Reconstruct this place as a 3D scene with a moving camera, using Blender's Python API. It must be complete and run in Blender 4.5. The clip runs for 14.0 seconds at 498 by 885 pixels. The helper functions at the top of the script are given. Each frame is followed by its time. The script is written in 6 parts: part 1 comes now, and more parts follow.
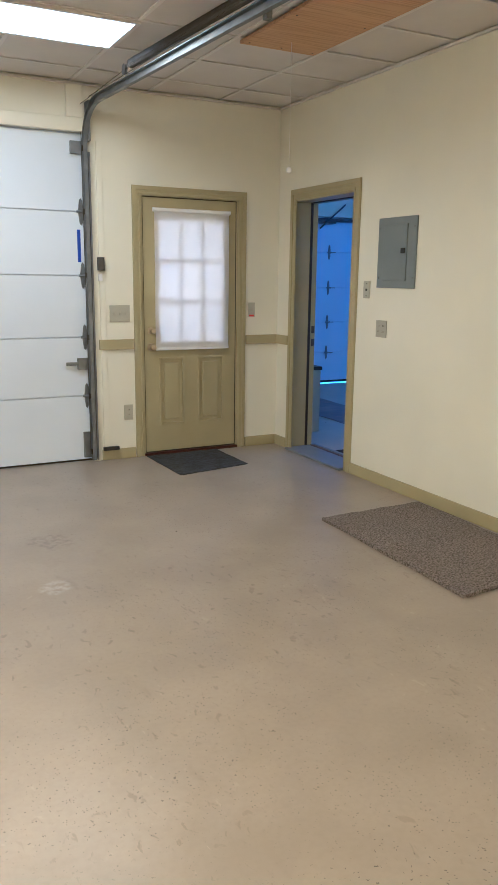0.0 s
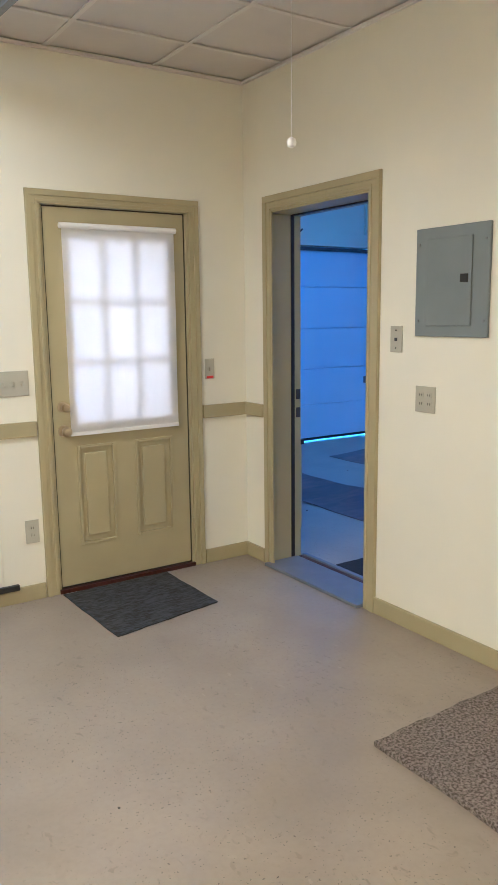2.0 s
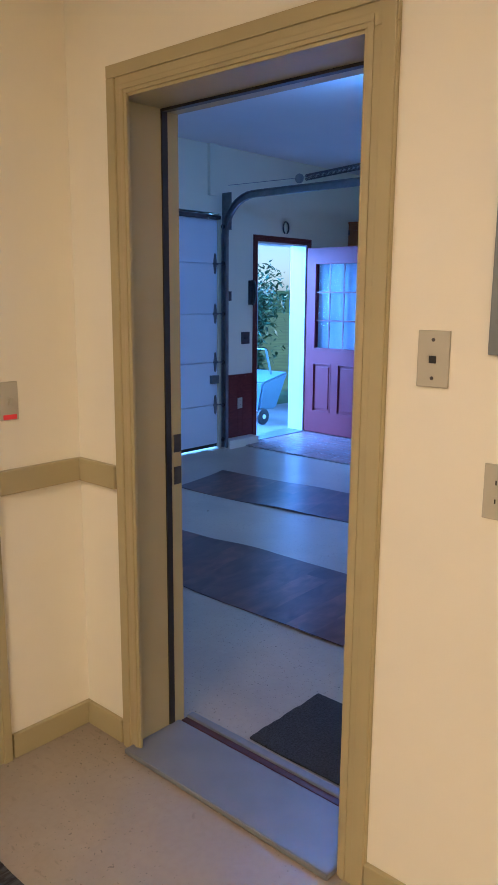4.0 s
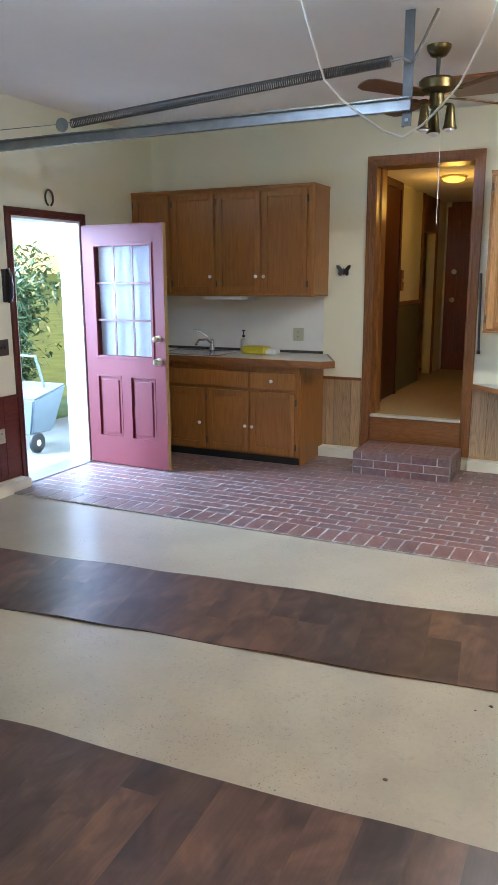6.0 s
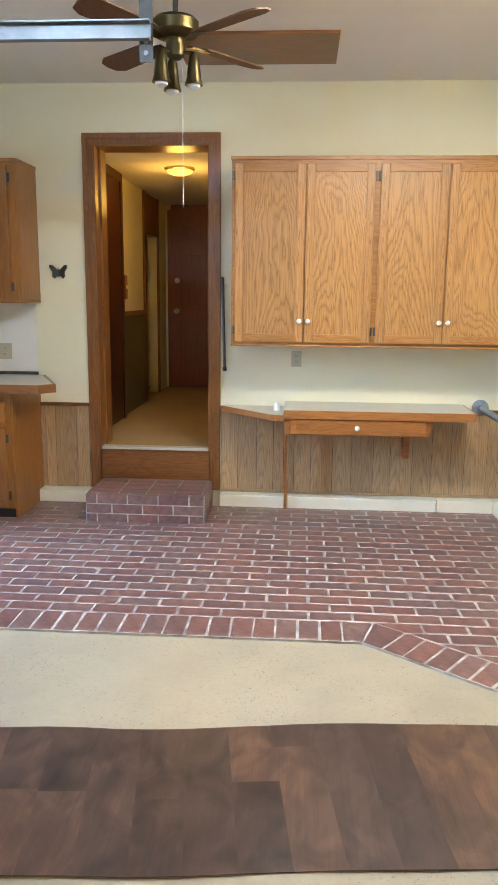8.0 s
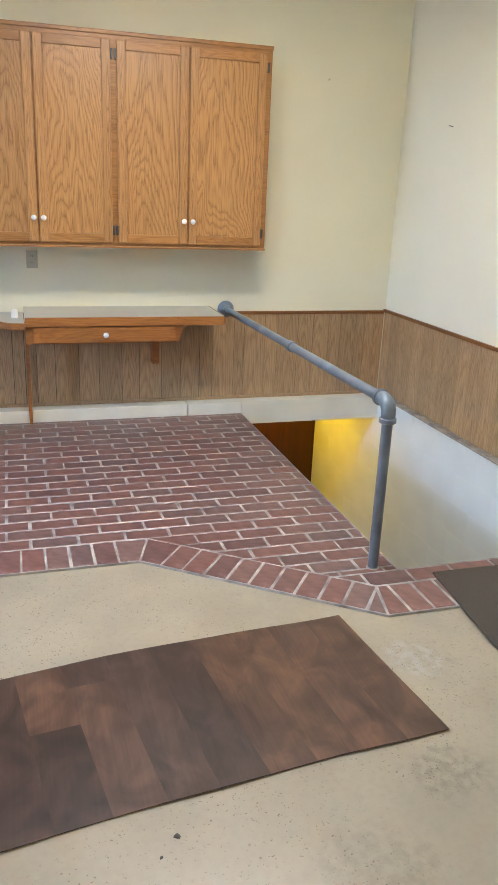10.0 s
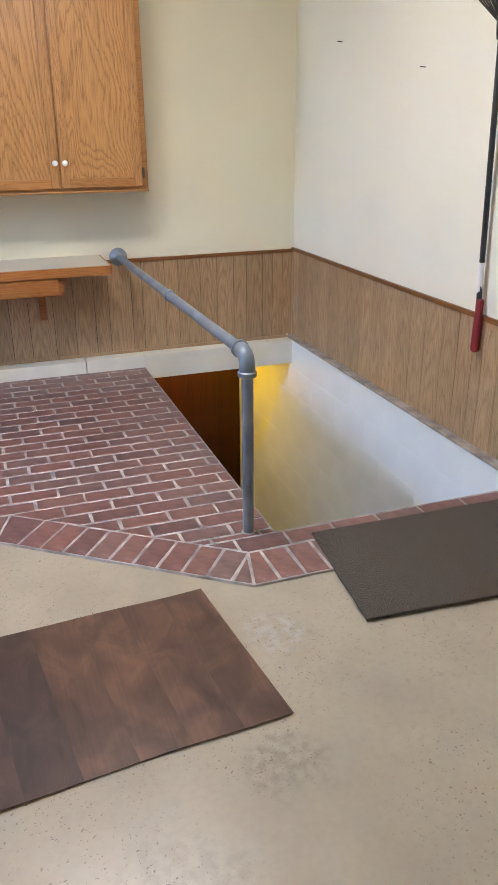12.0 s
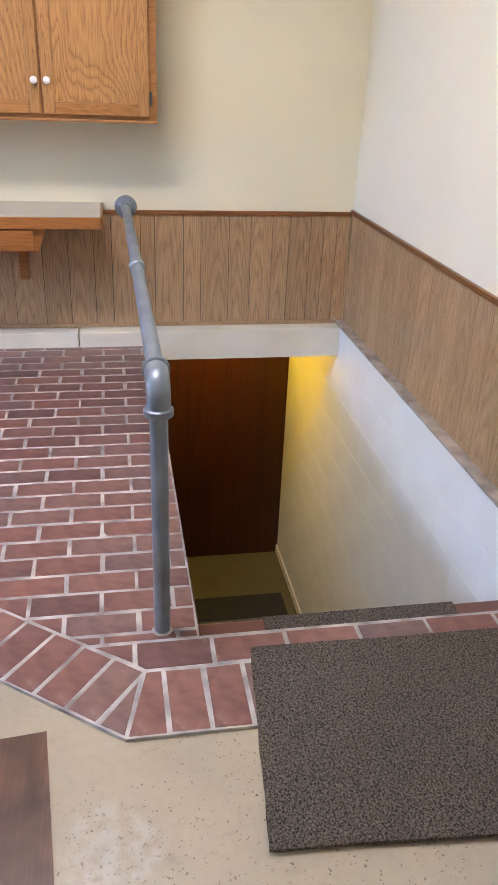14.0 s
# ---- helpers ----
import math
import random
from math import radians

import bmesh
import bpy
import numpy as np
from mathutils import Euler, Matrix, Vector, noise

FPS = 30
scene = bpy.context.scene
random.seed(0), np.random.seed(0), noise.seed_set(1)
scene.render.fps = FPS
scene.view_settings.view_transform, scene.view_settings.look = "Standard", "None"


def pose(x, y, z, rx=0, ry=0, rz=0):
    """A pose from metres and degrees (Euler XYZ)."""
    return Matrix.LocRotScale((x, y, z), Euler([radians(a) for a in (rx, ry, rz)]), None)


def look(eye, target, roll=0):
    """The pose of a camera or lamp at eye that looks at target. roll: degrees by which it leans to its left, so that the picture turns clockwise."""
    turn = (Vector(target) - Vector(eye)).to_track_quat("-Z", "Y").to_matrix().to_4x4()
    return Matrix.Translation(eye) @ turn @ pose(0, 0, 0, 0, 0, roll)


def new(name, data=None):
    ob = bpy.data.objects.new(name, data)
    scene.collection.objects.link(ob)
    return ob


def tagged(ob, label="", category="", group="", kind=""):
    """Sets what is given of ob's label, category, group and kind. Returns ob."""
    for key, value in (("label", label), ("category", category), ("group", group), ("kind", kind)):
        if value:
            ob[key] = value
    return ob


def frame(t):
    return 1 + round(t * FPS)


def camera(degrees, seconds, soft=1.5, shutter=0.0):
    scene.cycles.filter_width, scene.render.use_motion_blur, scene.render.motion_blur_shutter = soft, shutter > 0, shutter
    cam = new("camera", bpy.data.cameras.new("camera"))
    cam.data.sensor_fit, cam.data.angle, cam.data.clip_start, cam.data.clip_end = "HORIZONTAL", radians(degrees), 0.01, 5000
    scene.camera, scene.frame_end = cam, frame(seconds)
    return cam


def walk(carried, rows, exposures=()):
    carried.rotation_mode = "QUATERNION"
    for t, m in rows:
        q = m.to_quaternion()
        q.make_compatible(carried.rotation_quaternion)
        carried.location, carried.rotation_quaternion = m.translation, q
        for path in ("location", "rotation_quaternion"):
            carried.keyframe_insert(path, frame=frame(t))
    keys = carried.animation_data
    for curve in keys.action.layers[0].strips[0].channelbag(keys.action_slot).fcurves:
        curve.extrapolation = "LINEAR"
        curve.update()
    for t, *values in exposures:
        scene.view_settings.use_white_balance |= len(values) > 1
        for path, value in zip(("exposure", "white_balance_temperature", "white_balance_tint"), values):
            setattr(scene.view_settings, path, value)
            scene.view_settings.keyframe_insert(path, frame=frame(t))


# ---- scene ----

cam = camera(36.4, 14.0)
PATH = [
    (0, (-3.293, -5.846, 1.462), (-2.394, -4.111, 1.036), 0.7),
    (0.5, (-3.103, -5.405, 1.453), (-2.166, -3.679, 1.072), 0.3),
    (1, (-2.943, -4.927, 1.493), (-2.01, -3.191, 1.155), 0.5),
    (1.5, (-2.789, -4.411, 1.519), (-1.764, -2.722, 1.208), -0.4),
    (2, (-2.534, -3.914, 1.509), (-1.457, -2.262, 1.175), -0.7),
    (2.5, (-2.342, -3.429, 1.498), (-1.199, -1.827, 1.144), 0.0),
    (3, (-2.082, -2.969, 1.521), (-0.803, -1.477, 1.147), -0.3),
    (3.5, (-1.771, -2.536, 1.534), (-0.444, -1.092, 1.14), 0.5),
    (4, (-1.483, -2.104, 1.519), (-0.024, -0.791, 1.136), 0.4),
    (4.2, (-1.362, -1.957, 1.541), (0.159, -0.716, 1.156), -0.1),
    (6.3, (0.083, -0.886, 1.608), (1.885, -0.13, 1.183), 0.2),
    (6.5, (0.159, -0.828, 1.614), (1.993, -0.148, 1.194), 0.6),
    (7, (0.446, -0.722, 1.584), (2.33, -0.185, 1.185), 2.4),
    (7.5, (0.797, -0.648, 1.505), (2.672, -0.043, 1.157), 1.5),
    (8, (1.01, -0.53, 1.511), (2.968, -0.399, 1.125), 0.6),
    (8.5, (1.205, -0.458, 1.483), (3.137, -0.697, 1.022), 1.2),
    (8.7, (1.247, -0.444, 1.485), (3.164, -0.711, 0.98), 2.0),
    (10.8, (1.199, -0.354, 1.576), (2.922, -1.145, 0.94), 0.3),
    (11, (1.203, -0.393, 1.569), (2.908, -1.224, 0.934), -0.1),
    (11.5, (1.25, -0.626, 1.562), (2.929, -1.482, 0.891), 0.7),
    (12, (1.32, -0.904, 1.534), (3.058, -1.52, 0.76), -0.4),
    (12.5, (1.508, -1.133, 1.5), (3.232, -1.677, 0.645), 0.3),
    (13, (1.702, -1.322, 1.484), (3.43, -1.845, 0.625), 0.3),
    (13.5, (1.983, -1.555, 1.424), (3.737, -1.996, 0.571), 2.0),
    (14, (2.193, -1.707, 1.431), (3.952, -2.041, 0.54), 2.4),
]
EXPO = [(0.0, 0.05, 3560, -2), (1.5, 0.36, 3580, -1), (2.5, 0.4, 3620, 0), (3.2, 0.34, 3800, 2), (4.2, 0.18, 4700, 8), (5.8, 1.3, 9500, 4), (6.4, 1.62, 11700, 6), (7.0, 1.86, 12000, 6), (8.7, 1.73, 12000, 3), (11.0, 1.35, 10800, 12), (12.5, 1.38, 10700, 14), (14.0, 1.54, 10700, 18)]
walk(cam, [(t, look(eye, target, roll)) for t, eye, target, roll in PATH], EXPO)

# ---- world, sun, lamps ----
world = bpy.data.worlds.new("world")
scene.world = world
world.use_nodes = True
wn = world.node_tree
sky = wn.nodes.new("ShaderNodeTexSky")
sky.sky_type = "NISHITA"
sky.sun_disc = False
sky.sun_elevation = radians(52)
sky.sun_rotation = radians(160)
wn.links.new(sky.outputs[0], wn.nodes["Background"].inputs[0])
wn.nodes["Background"].inputs[1].default_value = 0.15


def lamp(name, kind, m, energy, color, sx=0.1, sy=0.1, spread=180):
    data = bpy.data.lights.new(name, kind)
    data.energy, data.color = energy, color
    if kind == "AREA":
        data.shape, data.size, data.size_y, data.spread = "RECTANGLE", sx, sy, radians(spread)
    elif kind == "POINT":
        data.shadow_soft_size = sx
    ob = new(name, data)
    ob.matrix_world = m
    return ob


WARM1 = (1.0, 0.55, 0.23)
sun = lamp("sun", "SUN", pose(0, 0, 10, 38, 0, 20), 3.5, (1.0, 0.95, 0.86))
sun.data.angle = radians(0.5)
# First belongs to the modelled troffer; the other two are unseen, added to brighten.
for i, (lx, ly, lw) in enumerate([(-2.36, -1.23, 0.62), (-3.9, -4.2, 2.3), (-3.6, -7.2, 2.7)]):
    lamp(f"front_garage_light_{i + 1}", "AREA", pose(lx, ly, 2.80, 0, 0, 0), 50 * lw, WARM1, 1.1, 0.5)
lamp("daylight_exit_side", "AREA", look((4.0, 6.4, 2.5), (4.4, 1.4, 0.9)), 2900, (0.22, 0.425, 1.0), 6.5, 3.2)
lamp("daylight_door_window", "AREA", look((-0.81, 0.75, 1.45), (-0.81, 0.0, 1.42)), 24, (1.0, 0.60, 0.36), 0.9, 1.2)
lamp("tube_light", "POINT", pose(2.34, 0.63, 2.69), 35, (0.26, 0.47, 1.0), 0.05)
lamp("tube_light_kitchen", "AREA", pose(4.18, -1.16, 2.79), 24, (0.27, 0.47, 1.0), 0.4, 1.2)
lamp("hall_bulb", "POINT", pose(7.38, 0.48, 2.26), 2.0, (1.0, 0.62, 0.20), 0.10)
lamp("stair_bulb", "POINT", pose(6.98, -2.45, -0.24), 3.6, (1.0, 0.66, 0.10), 0.05)


# ---- materials ----
def base_mat(name, rough=0.6, metal=0.0):
    m = bpy.data.materials.new(name)
    m.use_nodes = True
    nt = m.node_tree
    p = nt.nodes["Principled BSDF"]
    p.inputs["Roughness"].default_value, p.inputs["Metallic"].default_value = rough, metal
    co = nt.nodes.new("ShaderNodeTexCoord")
    mp = nt.nodes.new("ShaderNodeMapping")
    nt.links.new(co.outputs["Object"], mp.inputs[0])
    return m, nt, p, mp


def ramp(nt, fac, stops):
    r = nt.nodes.new("ShaderNodeValToRGB")
    els = r.color_ramp.elements
    while len(els) < len(stops):
        els.new(0.5)
    for e, (pos, c) in zip(els, stops):
        e.position, e.color = pos, (*c, 1)
    nt.links.new(fac, r.inputs[0])
    return r.outputs[0]


def tex_noise(nt, mp, scale, detail=4, dist=0.0):
    n = nt.nodes.new("ShaderNodeTexNoise")
    n.inputs["Scale"].default_value, n.inputs["Detail"].default_value, n.inputs["Distortion"].default_value = scale, detail, dist
    nt.links.new(mp.outputs[0], n.inputs["Vector"])
    return n.outputs["Fac"]


def mixc(nt, fac, a, b, mode="MIX"):
    x = nt.nodes.new("ShaderNodeMix")
    x.data_type, x.blend_type = "RGBA", mode
    for sock, v in ((x.inputs["Factor"], fac), (x.inputs["A"], a), (x.inputs["B"], b)):
        if hasattr(v, "is_linked"):
            nt.links.new(v, sock)
        elif isinstance(v, tuple):
            sock.default_value = (*v, 1)
        else:
            sock.default_value = v
    return x.outputs["Result"]


def bump(nt, p, height, strength=0.2, dist=0.002):
    b = nt.nodes.new("ShaderNodeBump")
    b.inputs["Strength"].default_value, b.inputs["Distance"].default_value = strength, dist
    nt.links.new(height, b.inputs["Height"])
    nt.links.new(b.outputs[0], p.inputs["Normal"])


def shade(c, k):
    return tuple(min(1.0, v * k) for v in c)


def paint(name, c, rough=0.5, var=0.08, scale=2.0, metal=0.0, bs=60, bstr=0.12):
    m, nt, p, mp = base_mat(name, rough, metal)
    big = tex_noise(nt, mp, scale, 5)
    col = ramp(nt, big, [(0.3, shade(c, 1 - var)), (0.7, shade(c, 1 + var))])
    nt.links.new(col, p.inputs["Base Color"])
    fine = tex_noise(nt, mp, bs, 3)
    bump(nt, p, fine, bstr, 0.001)
    return m


def maths(nt, op, a, b):
    n = nt.nodes.new("ShaderNodeMath")
    n.operation = op
    for sock, v in zip(n.inputs, (a, b)):
        if hasattr(v, "is_linked"):
            nt.links.new(v, sock)
        else:
            sock.default_value = v
    return n.outputs[0]


def wood(name, light, dark, axis="z", scale=1.0, rough=0.4, ring=3.2, stretch=0.2, rings=26.0, depth=1.0, arch=0.0, climb=0.0):
    """Sawn wood: cathedral growth rings that run along an axis, fine pores, and a tone of its own for each object."""
    m, nt, p, mp = base_mat(name, rough)
    mp2 = nt.nodes.new("ShaderNodeMapping")
    nt.links.new(mp.inputs[0].links[0].from_socket, mp2.inputs[0])
    for node, st in ((mp, stretch), (mp2, 0.035)):
        sc = [1.0, 1.0, 1.0]
        sc["xyz".index(axis)] = st
        node.inputs["Scale"].default_value = [v * scale for v in sc]
    info = nt.nodes.new("ShaderNodeObjectInfo")
    off = nt.nodes.new("ShaderNodeVectorMath")
    off.operation = "SCALE"
    off.inputs[0].default_value = (7.0, 5.0, 3.0)
    nt.links.new(info.outputs["Random"], off.inputs["Scale"])
    nt.links.new(off.outputs[0], mp.inputs["Location"])
    nt.links.new(off.outputs[0], mp2.inputs["Location"])
    n1 = tex_noise(nt, mp, ring, 3, 0.5)
    grain = tex_noise(nt, mp2, 170, 5)
    mul = nt.nodes.new("ShaderNodeMath")
    mul.operation = "MULTIPLY_ADD"
    mul.inputs[1].default_value = rings
    nt.links.new(n1, mul.inputs[0])
    nt.links.new(grain, mul.inputs[2])
    height = mul.outputs[0]
    if arch:
        own = nt.nodes.new("ShaderNodeSeparateXYZ")
        nt.links.new(mp.inputs[0].links[0].from_node.outputs["Generated"], own.inputs[0])
        mid_at = maths(nt, "MULTIPLY_ADD", info.outputs["Random"], 0.5)
        mid_at.node.inputs[2].default_value = 0.25
        dx, dy = maths(nt, "SUBTRACT", own.outputs[0], 0.5), maths(nt, "SUBTRACT", own.outputs[1], mid_at)
        bow = maths(nt, "ADD", maths(nt, "MULTIPLY", dx, dx), maths(nt, "MULTIPLY", dy, dy))
        rise = maths(nt, "MULTIPLY", own.outputs[2], climb)
        height = maths(nt, "ADD", height, maths(nt, "ADD", maths(nt, "MULTIPLY", bow, arch), rise))
    fr = nt.nodes.new("ShaderNodeMath")
    fr.operation = "FRACT"
    nt.links.new(height, fr.inputs[0])
    mid = tuple(a * 0.75 + b * 0.25 for a, b in zip(light, dark))
    cg = ramp(nt, fr.outputs[0], [(0.0, tuple(a * (1 - 0.8 * depth) + b * 0.8 * depth for a, b in zip(light, dark))), (0.22, mid), (0.6, light), (1.0, mid)])
    cf = ramp(nt, grain, [(0.36, (0.70, 0.66, 0.62)), (0.55, (1, 1, 1))])
    col = mixc(nt, 0.75, cg, cf, "MULTIPLY")
    tone = ramp(nt, info.outputs["Random"], [(0.0, (0.86, 0.85, 0.84)), (1.0, (1.06, 1.05, 1.04))])
    nt.links.new(mixc(nt, 1.0, col, tone, "MULTIPLY"), p.inputs["Base Color"])
    bump(nt, p, grain, 0.12, 0.0006)
    return m


def ease(nt, fac, lo, hi, top=1.0):
    r = nt.nodes.new("ShaderNodeMapRange")
    r.interpolation_type = "SMOOTHSTEP"
    r.inputs["From Min"].default_value, r.inputs["From Max"].default_value, r.inputs["To Max"].default_value = lo, hi, top
    nt.links.new(fac, r.inputs["Value"])
    return r.outputs[0]


def concrete(name, c, stain, rough=0.35, specks=0.5, scuffs=0.5, patches=()):
    """Painted concrete: cloudy tone, soft stains, patches of dark specks where the paint has chipped, and scuffs."""
    m, nt, p, mp = base_mat(name, rough)
    big = tex_noise(nt, mp, 0.8, 4)
    mid = tex_noise(nt, mp, 2.6, 3)
    fine = tex_noise(nt, mp, 45, 4)
    col = mixc(nt, ease(nt, big, 0.3, 0.7), shade(c, 0.93), shade(c, 1.05))
    col = mixc(nt, ease(nt, mid, 0.3, 0.75, 0.7), col, stain)
    col = mixc(nt, ease(nt, fine, 0.35, 0.75, 0.16), col, shade(stain, 0.8))
    where = ease(nt, tex_noise(nt, mp, 1.7, 4), 0.34, 0.60)
    warp = nt.nodes.new("ShaderNodeTexNoise")
    warp.inputs["Scale"].default_value, warp.inputs["Detail"].default_value = 60, 3
    nt.links.new(mp.outputs[0], warp.inputs["Vector"])
    wv = nt.nodes.new("ShaderNodeVectorMath")
    wv.operation = "MULTIPLY_ADD"
    wv.inputs[1].default_value = (0.02, 0.02, 0.0)
    nt.links.new(warp.outputs["Color"], wv.inputs[0])
    nt.links.new(mp.outputs[0], wv.inputs[2])
    for scale, r0, amt in ((95.0, 0.17, 0.7), (42.0, 0.10, 0.8), (11.0, 0.035, 1.0)):
        v = nt.nodes.new("ShaderNodeTexVoronoi")
        v.inputs["Scale"].default_value = scale
        nt.links.new(wv.outputs[0], v.inputs["Vector"])
        dot = maths(nt, "LESS_THAN", v.outputs["Distance"], r0 * 1.15)
        pick = nt.nodes.new("ShaderNodeSeparateColor")
        nt.links.new(v.outputs["Color"], pick.inputs[0])
        some = maths(nt, "GREATER_THAN", pick.outputs[0], 1 - specks)
        f = maths(nt, "MULTIPLY", maths(nt, "MULTIPLY", dot, some), maths(nt, "MULTIPLY", where, amt * 0.85))
        col = mixc(nt, f, col, (0.055, 0.042, 0.035))
    for at, size, lo, hi, tone, amt in ((3.0, 34, 0.62, 0.70, shade(stain, 0.5), scuffs), (11.0, 7, 0.56, 0.78, shade(stain, 0.62), scuffs * 0.6), (17.0, 22, 0.66, 0.73, shade(stain, 0.55), scuffs), (23.0, 26, 0.66, 0.74, shade(c, 1.4), scuffs * 0.7)):
        mq = nt.nodes.new("ShaderNodeMapping")
        mq.inputs["Location"].default_value, mq.inputs["Scale"].default_value = (at, at * 2, 0), (1.0, 0.55, 1.0)
        mq.inputs["Rotation"].default_value = (0, 0, at)
        nt.links.new(mp.outputs[0], mq.inputs[0])
        spot = ease(nt, tex_noise(nt, mq, size, 3, 0.6), lo, hi)
        zone = ease(nt, tex_noise(nt, mq, 1.3, 2), 0.42, 0.62)
        col = mixc(nt, maths(nt, "MULTIPLY", maths(nt, "MULTIPLY", spot, zone), amt), col, tone)
    for px, py, pr, tone, amt in patches:
        far = nt.nodes.new("ShaderNodeVectorMath")
        far.operation = "DISTANCE"
        far.inputs[1].default_value = (px, py, 0.0)
        nt.links.new(mp.outputs[0], far.inputs[0])
        ragged = maths(nt, "ADD", far.outputs["Value"], maths(nt, "MULTIPLY", tex_noise(nt, mp, 9, 5), pr * 1.1))
        inside = ease(nt, maths(nt, "SUBTRACT", pr * 1.55, ragged), 0.0, pr * 0.5, amt)
        blots = ease(nt, tex_noise(nt, mp, 30, 6), 0.36, 0.66)
        col = mixc(nt, maths(nt, "MULTIPLY", inside, blots), col, tone)
        col = mixc(nt, maths(nt, "MULTIPLY", inside, ease(nt, tex_noise(nt, mp, 110, 3), 0.62, 0.68)), col, (0.08, 0.07, 0.065))
    nt.links.new(col, p.inputs["Base Color"])
    nt.links.new(maths(nt, "ADD", maths(nt, "MULTIPLY", big, rough * 0.25), rough * 0.9), p.inputs["Roughness"])
    bump(nt, p, fine, 0.10, 0.001)
    return m


def carpet(name, a, b, scale=130, strength=0.9):
    m, nt, p, mp = base_mat(name, 0.95)
    n = tex_noise(nt, mp, scale, 3, 0.5)
    n2 = tex_noise(nt, mp, 3, 3)
    col = ramp(nt, n, [(0.38, a), (0.5, tuple((u + v) / 2 for u, v in zip(a, b))), (0.64, b)])
    tc = ramp(nt, n2, [(0.3, (0.88,) * 3), (0.7, (1.0,) * 3)])
    nt.links.new(mixc(nt, 1.0, col, tc, "MULTIPLY"), p.inputs["Base Color"])
    bump(nt, p, n, strength, 0.006)
    return m


def brick_mat(name):
    m, nt, p, mp = base_mat(name, 0.34)
    info = nt.nodes.new("ShaderNodeObjectInfo")
    geo = nt.nodes.new("ShaderNodeNewGeometry")
    add = nt.nodes.new("ShaderNodeMath")
    add.operation = "ADD"
    nt.links.new(info.outputs["Random"], add.inputs[0])
    nt.links.new(geo.outputs["Random Per Island"], add.inputs[1])
    fr = nt.nodes.new("ShaderNodeMath")
    fr.operation = "FRACT"
    nt.links.new(add.outputs[0], fr.inputs[0])
    base = ramp(nt, fr.outputs[0], [(0.0, (0.15, 0.075, 0.070)), (0.3, (0.205, 0.092, 0.080)), (0.55, (0.24, 0.105, 0.086)), (0.8, (0.21, 0.115, 0.10)), (1.0, (0.165, 0.095, 0.089))])
    n = tex_noise(nt, mp, 25, 6, 0.3)
    tc = ramp(nt, n, [(0.3, (0.72,) * 3), (0.65, (1.1,) * 3)])
    smear = maths(nt, "MULTIPLY", ease(nt, tex_noise(nt, mp, 7, 5, 0.8), 0.55, 0.75), ease(nt, tex_noise(nt, mp, 60, 4), 0.42, 0.62, 0.5))
    nt.links.new(mixc(nt, smear, mixc(nt, 1.0, base, tc, "MULTIPLY"), (0.42, 0.38, 0.36)), p.inputs["Base Color"])
    bump(nt, p, n, 0.5, 0.003)
    return m


def glass(name):
    m = bpy.data.materials.new(name)
    m.use_nodes = True
    p = m.node_tree.nodes["Principled BSDF"]
    p.inputs["Transmission Weight"].default_value = 1.0
    p.inputs["Roughness"].default_value = 0.02
    p.inputs["IOR"].default_value = 1.1
    return m


def glow(name, c, strength):
    m = bpy.data.materials.new(name)
    m.use_nodes = True
    p = m.node_tree.nodes["Principled BSDF"]
    p.inputs["Base Color"].default_value = (*c, 1)
    p.inputs["Emission Color"].default_value = (*c, 1)
    p.inputs["Emission Strength"].default_value = strength
    return m


M_WALL1 = paint("cream_wall_paint", (0.80, 0.775, 0.625), 0.5, 0.04, 1.1, bs=120)
M_TAN = paint("tan_trim_paint", (0.40, 0.355, 0.175), 0.4, 0.05, 3)
M_CEIL1 = paint("ceiling_tile", (0.66, 0.62, 0.57), 0.9, 0.05, 2.5, bs=220, bstr=0.5)
M_GRID = paint("ceiling_grid_metal", (0.70, 0.66, 0.60), 0.4, 0.04, 4)
M_FLOOR1 = concrete("tan_painted_concrete", (0.35, 0.302, 0.228), (0.275, 0.235, 0.175), 0.34, 0.35, 0.45, [(-2.42, -1.76, 0.16, (0.17, 0.14, 0.11), 0.6), (-2.54, -2.41, 0.10, (0.50, 0.47, 0.42), 0.7)])
M_FLOOR2 = concrete("cream_painted_concrete", (0.42, 0.36, 0.265), (0.32, 0.275, 0.21), 0.30, 0.6, 0.2, [(3.22, -1.665, 0.13, (0.46, 0.45, 0.42), 0.55), (2.70, -1.49, 0.15, (0.20, 0.175, 0.135), 0.5), (2.45, -1.15, 0.18, (0.22, 0.185, 0.14), 0.3)])
M_GDOOR = paint("white_garage_door_steel", (0.72, 0.77, 0.86), 0.45, 0.03, 1.5, bs=35)
M_GALV = paint("galvanised_steel", (0.25, 0.26, 0.265), 0.48, 0.15, 14, 0.85)
M_DARKMETAL = paint("dark_oiled_steel", (0.09, 0.085, 0.08), 0.5, 0.2, 20, 0.6)
M_PLY = wood("plywood", (0.56, 0.36, 0.17), (0.47, 0.28, 0.12), "x", 0.5, 0.6, ring=2.0, rings=5, depth=0.4)
M_WHITE = paint("white_plastic", (0.80, 0.79, 0.76), 0.4, 0.03, 3)
M_PLATE = paint("beige_wall_plate", (0.45, 0.435, 0.33), 0.4, 0.03, 10)
M_SPLASH = paint("glossy_white_sheet", (0.76, 0.75, 0.71), 0.16, 0.03, 3, bs=20, bstr=0.05)
M_GREY = paint("grey_panel_enamel", (0.20, 0.225, 0.225), 0.4, 0.05, 6)
M_BLACK = paint("black_plastic", (0.02, 0.02, 0.02), 0.4, 0.2, 10)
